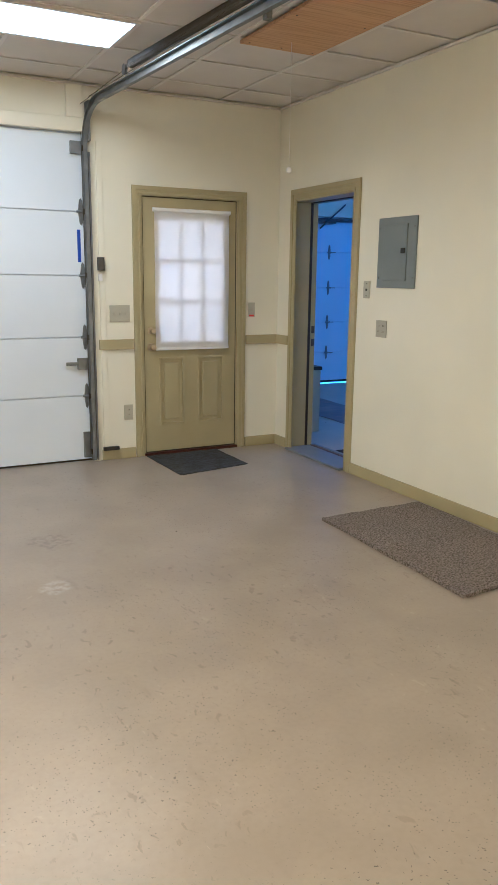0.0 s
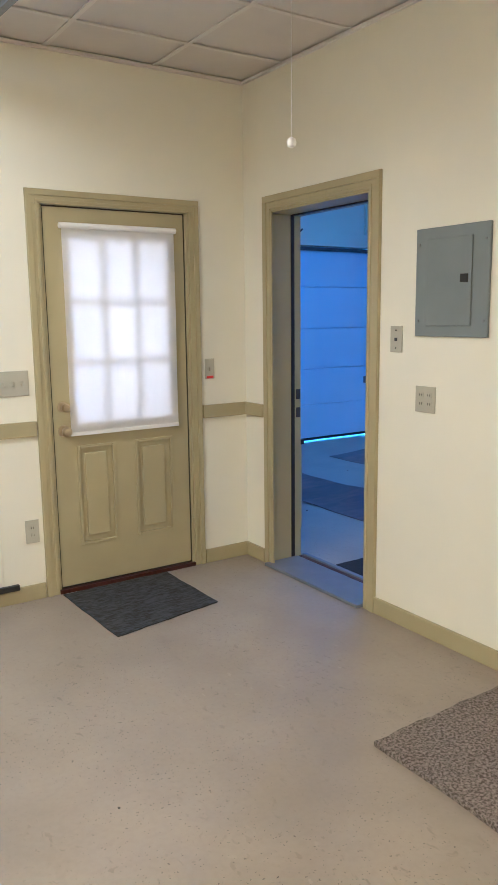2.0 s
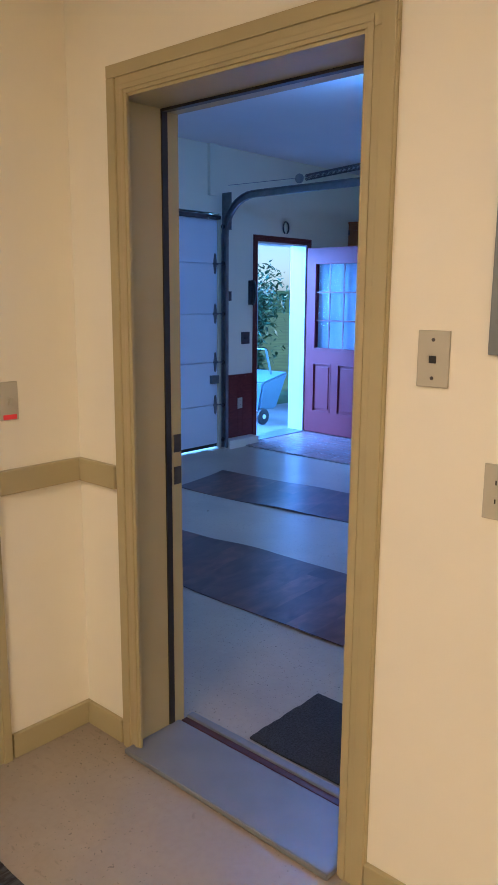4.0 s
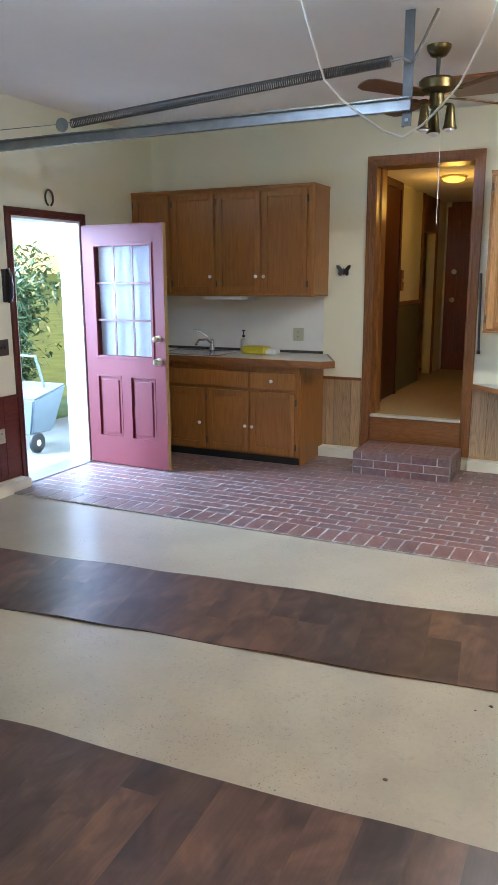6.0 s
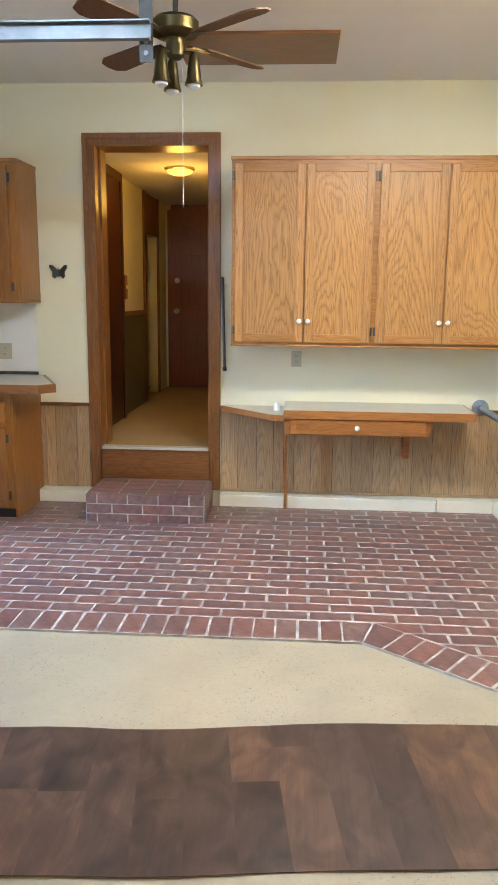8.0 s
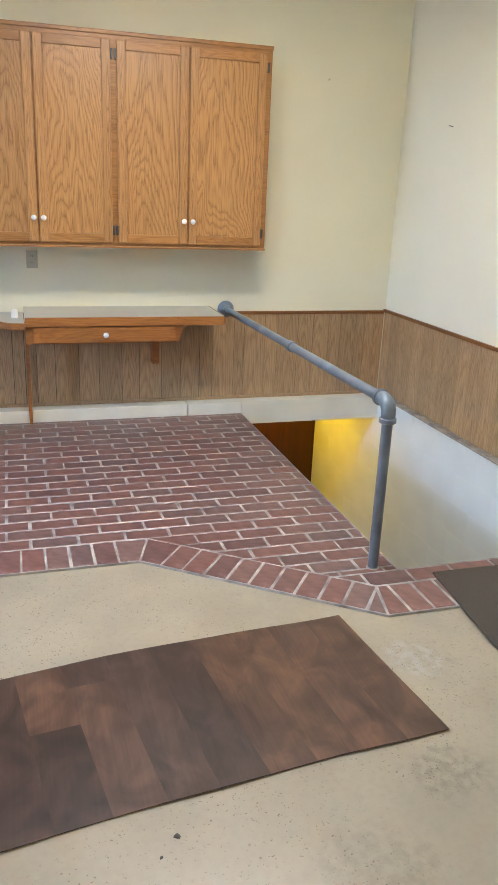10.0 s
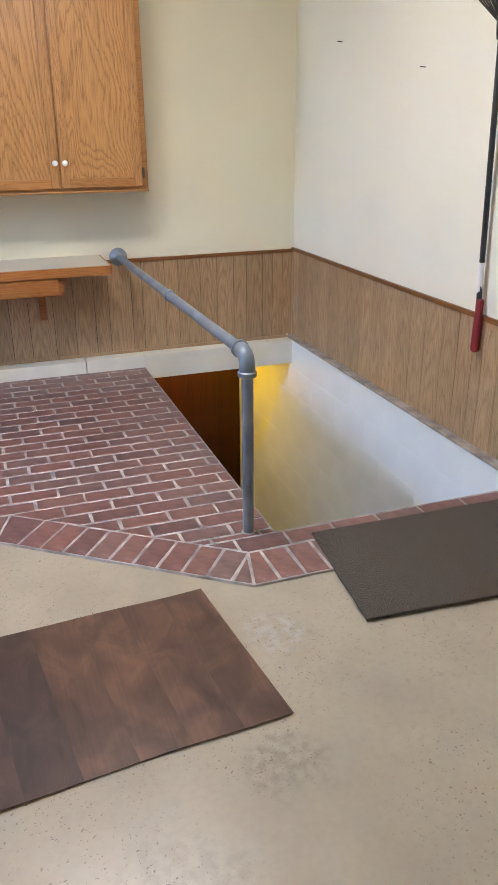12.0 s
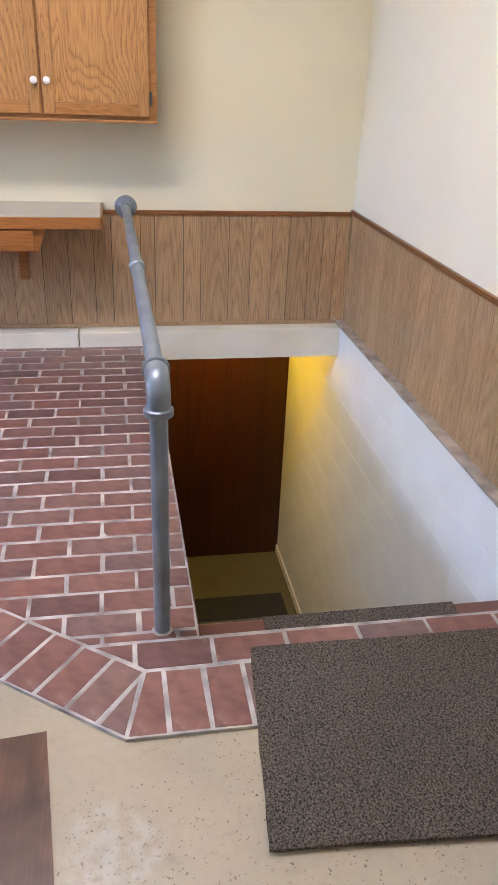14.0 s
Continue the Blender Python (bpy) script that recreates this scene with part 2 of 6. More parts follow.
M_RED = paint("red_label", (0.6, 0.03, 0.03), 0.5, 0.05, 10)
M_BLUE = paint("blue_label", (0.03, 0.08, 0.5), 0.5, 0.05, 10)
M_BRASS = paint("worn_brass", (0.52, 0.45, 0.30), 0.28, 0.1, 20, 1.0)
M_ANTIQUE = paint("antique_brass", (0.13, 0.10, 0.05), 0.35, 0.15, 20, 1.0)
M_SHADE = paint("white_fabric_shade", (0.82, 0.80, 0.76), 0.8, 0.03, 3, bs=400, bstr=0.3)
M_RUG1 = carpet("taupe_shag", (0.085, 0.07, 0.058), (0.29, 0.25, 0.205), 100, 1.0)
M_MAT1 = carpet("charcoal_ribbed_mat", (0.020, 0.020, 0.021), (0.062, 0.062, 0.063), 80, 0.6)
M_MAT1.node_tree.nodes["Mapping"].inputs["Scale"].default_value = (0.3, 1.0, 1.0)
M_MAT2 = carpet("brown_loop_mat", (0.020, 0.016, 0.013), (0.165, 0.135, 0.105), 200, 1.0)
M_BLACKMAT = carpet("black_rubber_mat", (0.02, 0.02, 0.022), (0.05, 0.05, 0.05), 160, 0.6)
M_WALL3 = paint("cream_white_wall_paint", (0.79, 0.77, 0.635), 0.55, 0.04, 1.2, bs=120)
M_WALL2 = paint("pale_yellow_wall_paint", (0.76, 0.72, 0.54), 0.55, 0.04, 1.2, bs=120)
M_CEIL2 = paint("white_ceiling_paint", (0.82, 0.785, 0.74), 0.8, 0.03, 1.5, bs=150)
M_BRICK = brick_mat("red_clay_brick")
M_MORTAR = paint("pale_mortar", (0.37, 0.355, 0.335), 0.85, 0.45, 12, bs=200, bstr=0.4)
M_CURB = paint("white_painted_block", (0.72, 0.70, 0.60), 0.6, 0.06, 4, bs=50, bstr=0.4)
M_BLOCK = paint("white_stairwell_block", (0.74, 0.81, 0.80), 0.6, 0.04, 2, bs=50, bstr=0.4)
M_OAKL = wood("honey_oak", (0.53, 0.265, 0.105), (0.25, 0.095, 0.03), "z", 1.0, 0.36, ring=3.4, stretch=0.22, rings=15, arch=19.0, climb=7.0)
M_OAKH = wood("honey_oak_frame", (0.45, 0.20, 0.068), (0.32, 0.12, 0.035), "y", 1.0, 0.38)
M_OAKD = wood("brown_stained_oak", (0.37, 0.145, 0.038), (0.25, 0.09, 0.022), "z", 1.0, 0.34, rings=12, depth=0.5)
M_DESK = wood("red_brown_desk_oak", (0.44, 0.165, 0.05), (0.27, 0.085, 0.025), "y", 1.0, 0.36)
M_CASING = wood("red_brown_casing", (0.28, 0.105, 0.033), (0.17, 0.055, 0.016), "z", 1.0, 0.35)
M_CASINGY = wood("red_brown_rail", (0.27, 0.10, 0.033), (0.17, 0.055, 0.016), "y", 1.0, 0.35)
M_CASINGX = wood("red_brown_rail_long", (0.27, 0.10, 0.033), (0.17, 0.055, 0.016), "x", 1.0, 0.35)
M_PANEL = wood("printed_wood_panelling", (0.51, 0.335, 0.195), (0.23, 0.13, 0.068), "z", 1.0, 0.42, 7, 0.12, 7, 0.75, arch=12.0, climb=3.5)
M_DARKDOOR = wood("mahogany_stained_wood", (0.07, 0.017, 0.007), (0.028, 0.007, 0.003), "z", 1.0, 0.4, 4, 0.03, 14)
M_REDDOOR = paint("crimson_door_paint", (0.17, 0.010, 0.015), 0.55, 0.06, 3)
M_DARKRED = wood("dark_red_trim", (0.14, 0.03, 0.02), (0.08, 0.016, 0.012), "x", 1.0, 0.4)
M_LAM = paint("grey_beige_laminate", (0.50, 0.47, 0.40), 0.3, 0.04, 8)
M_PIPE = paint("grey_painted_pipe", (0.18, 0.225, 0.26), 0.38, 0.30, 7, 0.3)


def vinyl(name):
    """Printed plank vinyl: blotchy walnut tones, a tone of its own for each plank."""
    m, nt, p, mp = base_mat(name, 0.33)
    info = nt.nodes.new("ShaderNodeObjectInfo")
    off = nt.nodes.new("ShaderNodeVectorMath")
    off.operation = "SCALE"
    off.inputs[0].default_value = (9.0, 4.0, 0.0)
    nt.links.new(info.outputs["Random"], off.inputs["Scale"])
    nt.links.new(off.outputs[0], mp.inputs["Location"])
    mp.inputs["Scale"].default_value = (0.6, 1.0, 1.0)
    streak = tex_noise(nt, mp, 8, 6, 0.9)
    mp2 = nt.nodes.new("ShaderNodeMapping")
    mp2.inputs["Scale"].default_value = (0.06, 2.0, 1.0)
    nt.links.new(mp.outputs[0], mp2.inputs[0])
    pores = tex_noise(nt, mp2, 60, 4)
    tone = ramp(nt, info.outputs["Random"], [(0.0, (0.060, 0.038, 0.033)), (0.35, (0.085, 0.052, 0.043)), (0.65, (0.12, 0.064, 0.046)), (1.0, (0.13, 0.070, 0.047))])
    g = ramp(nt, streak, [(0.3, (0.45, 0.46, 0.5)), (0.5, (0.88, 0.86, 0.86)), (0.7, (1.5, 1.38, 1.25))])
    h = ramp(nt, pores, [(0.3, (0.85, 0.85, 0.85)), (0.7, (1.05, 1.05, 1.05))])
    nt.links.new(mixc(nt, 1.0, mixc(nt, 1.0, tone, g, "MULTIPLY"), h, "MULTIPLY"), p.inputs["Base Color"])
    bump(nt, p, pores, 0.12, 0.0008)
    return m


M_VINYL = vinyl("dark_vinyl_plank")
M_SILL = paint("grey_painted_sill", (0.19, 0.20, 0.215), 0.35, 0.08, 8)
M_STAIR = paint("brown_stair_paint", (0.16, 0.06, 0.04), 0.45, 0.15, 8)
M_OLIVE = paint("olive_basement_floor", (0.12, 0.11, 0.055), 0.6, 0.1, 4)
M_HALLC = carpet("gold_hall_carpet", (0.33, 0.22, 0.10), (0.46, 0.32, 0.16), 120, 0.6)
M_STEEL = paint("stainless_steel", (0.55, 0.56, 0.58), 0.25, 0.04, 8, 1.0)
M_GLASS = glass("clear_glass")
M_LEDGE = paint("dirty_ledge_board", (0.36, 0.31, 0.26), 0.8, 0.35, 14, bs=70, bstr=0.8)
# Dark tone holds the dimness of the side room off the hall.
M_DIMROOM = paint("dark_blue_grey_unlit_room", (0.06, 0.065, 0.085), 0.7, 0.2, 4)
M_CURTAIN = paint("white_sheer_curtain", (0.70, 0.76, 0.82), 0.8, 0.05, 6)
M_TUBE = glow("lit_lens", (1.0, 0.97, 0.9), 9)
M_TROF = glow("lit_troffer_lens", (1.0, 0.86, 0.68), 6)
M_DOME = glow("lit_amber_dome", (1.0, 0.50, 0.12), 1.2)


# ---- building helpers ----
ORG = {}


def bx(bm, x0, x1, y0, y1, z0, z1, bevel=0.0):
    vs = [bm.verts.new((x, y, z)) for z in (z0, z1) for y in (y0, y1) for x in (x0, x1)]
    fs = []
    for q in ((0, 2, 3, 1), (4, 5, 7, 6), (0, 1, 5, 4), (2, 6, 7, 3), (0, 4, 6, 2), (1, 3, 7, 5)):
        fs.append(bm.faces.new([vs[i] for i in q]))
    if bevel:
        es = list({e for f in fs for e in f.edges})
        bmesh.ops.bevel(bm, geom=es, offset=bevel, segments=2, affect="EDGES", profile=0.6)
    return bm


def box(*a, bevel=0.0):
    return bx(bmesh.new(), *a, bevel=bevel)


def prism(points, z0, z1, bm=None):
    bm = bm or bmesh.new()
    lo = [bm.verts.new((x, y, z0)) for x, y in points]
    hi = [bm.verts.new((x, y, z1)) for x, y in points]
    n = len(points)
    bm.faces.new(lo[::-1])
    bm.faces.new(hi)
    for i in range(n):
        bm.faces.new((lo[i], lo[(i + 1) % n], hi[(i + 1) % n], hi[i]))
    return bm


def lathe(profile, centre=(0, 0, 0), axis="z", seg=20, bm=None):
    """Turned shape: profile of (radius, height) round an axis through centre."""
    bm = bm or bmesh.new()
    rings = []
    for r, h in profile:
        ring = []
        for i in range(seg):
            a = 2 * math.pi * i / seg
            u, v = r * math.cos(a), r * math.sin(a)
            p = {"z": (u, v, h), "x": (h, u, v), "y": (v, h, u)}[axis]
            ring.append(bm.verts.new(tuple(c + d for c, d in zip(centre, p))))
        rings.append(ring)
    for a, b in zip(rings, rings[1:]):
        for i in range(seg):
            bm.faces.new((a[i], a[(i + 1) % seg], b[(i + 1) % seg], b[i]))
    bm.faces.new(rings[0][::-1])
    bm.faces.new(rings[-1])
    return bm


def tube(points, r, seg=10, bm=None):
    """A round bar along a line of points."""
    bm = bm or bmesh.new()
    pts = [Vector(p) for p in points]
    rings = []
    side = None
    for i, p in enumerate(pts):
        d = (pts[min(i + 1, len(pts) - 1)] - pts[max(i - 1, 0)]).normalized()
        if side is None:
            side = d.orthogonal().normalized()
        side = (side - d * side.dot(d)).normalized()
        up = d.cross(side)
        rings.append([bm.verts.new(p + (side * math.cos(2 * math.pi * k / seg) + up * math.sin(2 * math.pi * k / seg)) * r) for k in range(seg)])
    for a, b in zip(rings, rings[1:]):
        for k in range(seg):
            bm.faces.new((a[k], a[(k + 1) % seg], b[(k + 1) % seg], b[k]))
    bm.faces.new(rings[0][::-1])
    bm.faces.new(rings[-1])
    return bm


def finish(bm, name, mat, smooth=False):
    bmesh.ops.recalc_face_normals(bm, faces=bm.faces)
    me = bpy.data.meshes.new(name)
    bm.to_mesh(me)
    bm.free()
    me.materials.append(mat)
    if smooth:
        for f in me.polygons:
            f.use_smooth = True
        me.set_sharp_from_angle(angle=radians(40))
    return me


def thing(name, label, category, at=(0, 0, 0), group="", turn=0.0, local=False):
    """An Empty at a thing's base. Its parts are given in the world's metres, or in its own where local."""
    ob = new(name)
    ob.matrix_world = pose(*at, 0, 0, turn)
    ob.empty_display_size = 0.1
    ORG[ob] = Vector((0, 0, 0)) if local or turn else Vector(at)
    return tagged(ob, label, category, group)


def part(name, bm, mat, parent, label="", smooth=False, kind=""):
    o = ORG[parent]
    bmesh.ops.translate(bm, verts=bm.verts, vec=-o)
    ob = new(name, finish(bm, name, mat, smooth))
    ob.parent = parent
    ORG[ob] = o
    return tagged(ob, label, "", "", kind)


def solo(name, bm, mat, label="", category="", group="", kind="", smooth=False):
    """A thing, or a piece of the setting, of one mesh."""
    if kind == "structure":
        o = Vector((0, 0, 0))
    else:
        c = [v.co for v in bm.verts]
        lo = Vector([min(v[i] for v in c) for i in range(3)])
        hi = Vector([max(v[i] for v in c) for i in range(3)])
        o = Vector(((lo.x + hi.x) / 2, (lo.y + hi.y) / 2, lo.z))
    bmesh.ops.translate(bm, verts=bm.verts, vec=-o)
    ob = new(name, finish(bm, name, mat, smooth))
    ob.location = o
    ORG[ob] = o
    return tagged(ob, label, category, group, kind)


def wall_with_holes(axis, at0, at1, u0, u1, z0, z1, holes):
    """A wall slab between at0 and at1 across, u0 to u1 along, with holes (u, u, z, z)."""
    us = sorted({u0, u1, *[h[0] for h in holes], *[h[1] for h in holes]})
    zs = sorted({z0, z1, *[h[2] for h in holes], *[h[3] for h in holes]})
    bm = bmesh.new()
    vert = {}

    def v(a, u, z):
        k = (a, round(u, 4), round(z, 4))
        if k not in vert:
            vert[k] = bm.verts.new((a, u, z) if axis == "x" else (u, a, z))
        return vert[k]

    def solid(i, j):
        if not (0 <= i < len(us) - 1 and 0 <= j < len(zs) - 1):
            return False
        um, zm = (us[i] + us[i + 1]) / 2, (zs[j] + zs[j + 1]) / 2
        return not any(h[0] < um < h[1] and h[2] < zm < h[3] for h in holes)

    for i in range(len(us) - 1):
        for j in range(len(zs) - 1):
            if not solid(i, j):
                continue
            a, b, c, d = us[i], us[i + 1], zs[j], zs[j + 1]
            for s in (at0, at1):
                bm.faces.new((v(s, a, c), v(s, b, c), v(s, b, d), v(s, a, d)))
            for (ni, nj), e in (((i - 1, j), ((a, c), (a, d))), ((i + 1, j), ((b, c), (b, d))), ((i, j - 1), ((a, c), (b, c))), ((i, j + 1), ((a, d), (b, d)))):
                if not solid(ni, nj):
                    (p, q), (r, s2) = e
                    bm.faces.new((v(at0, p, q), v(at0, r, s2), v(at1, r, s2), v(at1, p, q)))
    return bm


S = "structure"

# ---- structure: front garage ----
solo("ground", box(-60, 60, 3.31, 90, -0.25, -0.05), paint("lawn_green", (0.07, 0.11, 0.035), 0.9, 0.35, 1.5, bs=80, bstr=0.8), kind=S)
solo("floor_front_garage", box(-5.3, 0.235, -8.6, 0.25, -0.3, 0), M_FLOOR1, "tan painted concrete floor with small scuffs", kind=S)
G1 = (-4.35, -1.665, -0.3, 2.49)
D1 = (-1.245, -0.385, -0.3, 2.085)
solo("wall_north", wall_with_holes("y", 0.0, 0.18, -5.3, 0.0, -0.3, 2.95, [G1, D1]), M_WALL1, "cream painted wall", kind=S)
DB = (-1.115, -0.245, -0.3, 2.085)
solo("wall_between_garages", wall_with_holes("x", 0.0, 0.235, -8.6, 3.3, -0.3, 3.1, [DB]), M_WALL1, kind=S)
solo("wall_west", box(-5.5, -5.3, -8.6, 0.18, -0.3, 2.95), M_WALL1, kind=S)
solo("wall_south", box(-5.5, 0.235, -8.8, -8.6, -0.3, 2.95), M_WALL1, kind=S)

# suspended ceiling: tiles in a metal grid
bm = bmesh.new()
XJ = [-5.3] + [-0.57 - 0.597 * k for k in range(7, -1, -1)] + [0.0]
YJ = [-8.6] + [-0.40 - 0.565 * k for k in range(14, -1, -1)] + [0.0]
rng = random.Random(4)
for a, b in zip(XJ, XJ[1:]):
    for c, d in zip(YJ, YJ[1:]):
        if (a > -2.99 and b < -1.7 and -1.55 < (c + d) / 2 < -0.95):
            continue
        s = rng.uniform(0, 0.004)
        bx(bm, a + 0.003, b - 0.003, c + 0.003, d - 0.003, 2.8334 + s, 2.85 + s)
solo("ceiling_front_garage", bm, M_CEIL1, "off-white suspended ceiling tiles, slightly sagging", kind=S)
solo("ceiling_backing", box(-5.3, 0, -8.6, 0, 2.88, 2.95), M_CEIL1, kind=S)
bm = bmesh.new()
for x in XJ[1:-1]:
    bx(bm, x - 0.012, x + 0.012, -8.6, 0, 2.826, 2.833)
for y in YJ[1:-1]:
    bx(bm, -5.3, 0, y - 0.012, y + 0.012, 2.8262, 2.8332)
solo("ceiling_grid", bm, M_GRID, kind=S)
bm = bmesh.new()
bx(bm, -5.3, 0, -0.022, -0.001, 2.812, 2.826)
bx(bm, -0.022, -0.001, -8.6, -0.022, 2.812, 2.826)
solo("trim_ceiling_edge", bm, M_GRID, kind=S)

tf = thing("ceiling_light", "lit recessed fluorescent ceiling light with a ribbed lens", "ceiling light", (-2.36, -1.23, 2.80))
part("lens", box(-2.95, -1.775, -1.50, -0.995, 2.817, 2.823), M_TROF, tf)
fr = bmesh.new()
for a in ((-2.975, -1.75, -0.995, -0.97), (-2.975, -1.75, -1.525, -1.50), (-2.975, -2.95, -1.50, -0.995), (-1.775, -1.75, -1.50, -0.995)):
    bx(fr, *a, 2.812, 2.83)
part("frame", fr, M_GRID, tf)
ply = thing("plywood_panel", "orange-brown plywood sheet screwed to the ceiling grid", "ceiling panel", (-0.886, -2.1, 2.80))
part("sheet", box(-1.14, -0.633, -2.68, -1.515, 2.80, 2.819, bevel=0.002), M_PLY, ply)
for x in (-1.10, -0.886, -0.67):
    for y in (-1.56, -2.1, -2.64):
        if (x, y) != (-0.886, -2.1):
            part("screw", lathe([(0.0055, 2.7985), (0.0055, 2.8005)], (x, y, 0), seg=8), M_DARKMETAL, ply)

# baseboard, chair rail
bb = bmesh.new()
bx(bb, -1.60, -1.318, -0.016, 0.0, 0, 0.085, bevel=0.004)
bx(bb, -0.312, -0.0, -0.016, 0.0, 0, 0.085, bevel=0.004)
bx(bb, -0.016, 0.0, -0.205, -0.017, 0, 0.085, bevel=0.004)
bx(bb, -0.016, 0.0, -8.6, -1.19, 0, 0.085, bevel=0.004)
solo("baseboard", bb, M_TAN, "tan painted baseboard", kind=S)
cr = bmesh.new()
bx(cr, -1.60, -1.318, -0.02, 0.0, 0.89, 0.97, bevel=0.004)
bx(cr, -0.312, 0.0, -0.02, 0.0, 0.90, 0.978, bevel=0.004)
bx(cr, -0.02, 0.0, -0.205, -0.0202, 0.90, 0.978, bevel=0.004)
solo("trim_chair_rail", cr, M_TAN, "tan painted chair rail", kind=S)


def casing(axis, face, out, u0, u1, z1, w, mat, name, z0=0.0, steps=2):
    """Moulded casing round an opening: side and head boards with a raised back band."""
    bm = bmesh.new()
    for k, (t, a, b) in enumerate(((0.012, 0.0, w), (0.019, w * 0.55, w * 0.97), (0.016, w * 0.12, w * 0.3))[: steps + 1]):
        f0, f1 = sorted((face, face + out * t))
        for uu in ((u0 - b, u0 - a), (u1 + a, u1 + b)):
            args = (f0, f1, *uu, z0, z1 + a) if axis == "x" else (*uu, f0, f1, z0, z1 + a)
            bx(bm, *args, bevel=0.0025)
        args = (f0, f1, u0 - b, u1 + b, z1 + a, z1 + b) if axis == "x" else (u0 - b, u1 + b, f0, f1, z1 + a, z1 + b)
        bx(bm, *args, bevel=0.0025)
    return solo(name, bm, mat, kind=S)


casing("y", 0.0, -1, -1.24, -0.39, 2.075, 0.072, M_TAN, "trim_outer_door")
casing("x", 0.0, -1, -1.105, -0.30, 2.08, 0.085, M_TAN, "trim_doorway")
jb = bmesh.new()
bx(jb, -0.005, 0.155, -0.258, -0.245, 0.0, 2.085)
bx(jb, -0.005, 0.155, -1.115, -1.102, 0.0, 2.085)
bx(jb, -0.005, 0.155, -1.102, -0.258, 2.072, 2.085)
bx(jb, 0.178, 0.225, -0.260, -0.2452, 0.0, 2.085)
bx(jb, 0.178, 0.262, -1.115, -1.095, 0.0, 2.085)
bx(jb, 0.178, 0.225, -1.095, -0.260, 2.066, 2.085)
solo("trim_doorway_jamb", jb, M_TAN, "deep tan painted door jamb", kind=S)
jb = bmesh.new()
bx(jb, 0.1555, 0.1775, -0.264, -0.2452, 0.0, 2.085)
bx(jb, 0.1555, 0.1775, -1.115, -1.10, 0.0, 2.085)
bx(jb, 0.1555, 0.1775, -1.10, -0.264, 2.064, 2.085)
solo("trim_weather_strip", jb, M_BLACK, kind=S)
st = bmesh.new()
for z in (0.92, 1.03):
    bx(st, 0.19, 0.22, -0.2635, -0.2602, z - 0.03, z + 0.03)
solo("trim_strike_plates", st, M_DARKMETAL, kind=S)
bm = bmesh.new()
bx(bm, -0.05, 0.20, -1.10, -0.26, 0.001, 0.02, bevel=0.006)
solo("door_sill", bm, M_SILL, "grey painted wooden door sill", kind=S)
bm = bmesh.new()
bx(bm, 0.227, 0.258, -1.094, -0.272, 0.001, 0.03, bevel=0.004)
solo("door_threshold", bm, M_SILL, kind=S)
solo("trim_threshold_edge", box(0.2005, 0.2268, -1.094, -0.272, 0.001, 0.021, bevel=0.002), M_DARKDOOR, kind=S)

def sheet(name, corners, z, t, mat, label, cat, seed=0, wav=0.006, nu=24, nv=12, edge=None):
    """A thin covering between four corners (round the outline), with slightly uneven edges and a little ripple."""
    r = random.Random(seed)
    ph = [r.uniform(0, 6) for _ in range(6)]
    c = [Vector((*p, 0)) for p in corners]
    bm = bmesh.new()
    top, bot = [], []
    for j in range(nv + 1):
        rt, rb = [], []
        for i in range(nu + 1):
            u, v = i / nu, j / nv
            p = (c[0] * (1 - u) + c[1] * u) * (1 - v) + (c[3] * (1 - u) + c[2] * u) * v
            e = wav * (math.sin(u * 17 + ph[0]) + 0.6 * math.sin(u * 41 + ph[1])) * (1 if j in (0, nv) else 0)
            f = wav * math.sin(v * 13 + ph[2]) * (1 if i in (0, nu) else 0)
            d = (c[3] - c[0]).normalized()
            q = (c[1] - c[0]).normalized()
            p = p + d * e + q * f
            h = z + t + wav * 0.35 * (1 + math.sin(u * 22 + ph[3]) * math.sin(v * 9 + ph[4]))
            rt.append(bm.verts.new((p.x, p.y, h)))
            rb.append(bm.verts.new((p.x, p.y, z)))
        top.append(rt)
        bot.append(rb)
    for j in range(nv):
        for i in range(nu):
            bm.faces.new((top[j][i], top[j][i + 1], top[j + 1][i + 1], top[j + 1][i]))
            bm.faces.new((bot[j][i], bot[j + 1][i], bot[j + 1][i + 1], bot[j][i + 1]))
    for i in range(nu):
        bm.faces.new((top[0][i], bot[0][i], bot[0][i + 1], top[0][i + 1]))
        bm.faces.new((top[nv][i], top[nv][i + 1], bot[nv][i + 1], bot[nv][i]))
    for j in range(nv):
        bm.faces.new((top[j][0], top[j + 1][0], bot[j + 1][0], bot[j][0]))
        bm.faces.new((top[j][nu], bot[j][nu], bot[j + 1][nu], top[j + 1][nu]))
    return solo(name, bm, mat, label, cat, smooth=True)


# ---- structure: back garage ----
XC, YD, YN = 6.35, -3.03, 3.10
BR = [(4.137, YN), (4.137, -0.83), (3.49, -1.69), (3.49, -2.98), (6.35, -2.98), (6.35, YN)]
fl = prism([(0.235, YN + 0.2), (0.235, YD), (3.49, YD), (3.49, -1.69), (4.137, -0.83), (4.137, YN + 0.2)], -0.3, 0)
solo("floor_back_garage", fl, M_FLOOR2, "cream painted concrete floor with specks and stains", kind=S)
DE = (4.40, 5.215, -0.3, 2.05)
G2 = (1.35, 3.855, -0.3, 2.27)
solo("wall_exit", wall_with_holes("y", YN, YN + 0.17, 0.235, 6.6, -0.3, 3.1, [G2, DE]), M_WALL2, "pale yellow painted wall", kind=S)
DC = (0.104, 0.916, 0.40, 2.496)
solo("wall_kitchen", wall_with_holes("x", XC, XC + 0.2, YD - 0.2, YN, -0.05, 3.1, [DC]), M_WALL2, "pale yellow painted wall", kind=S)
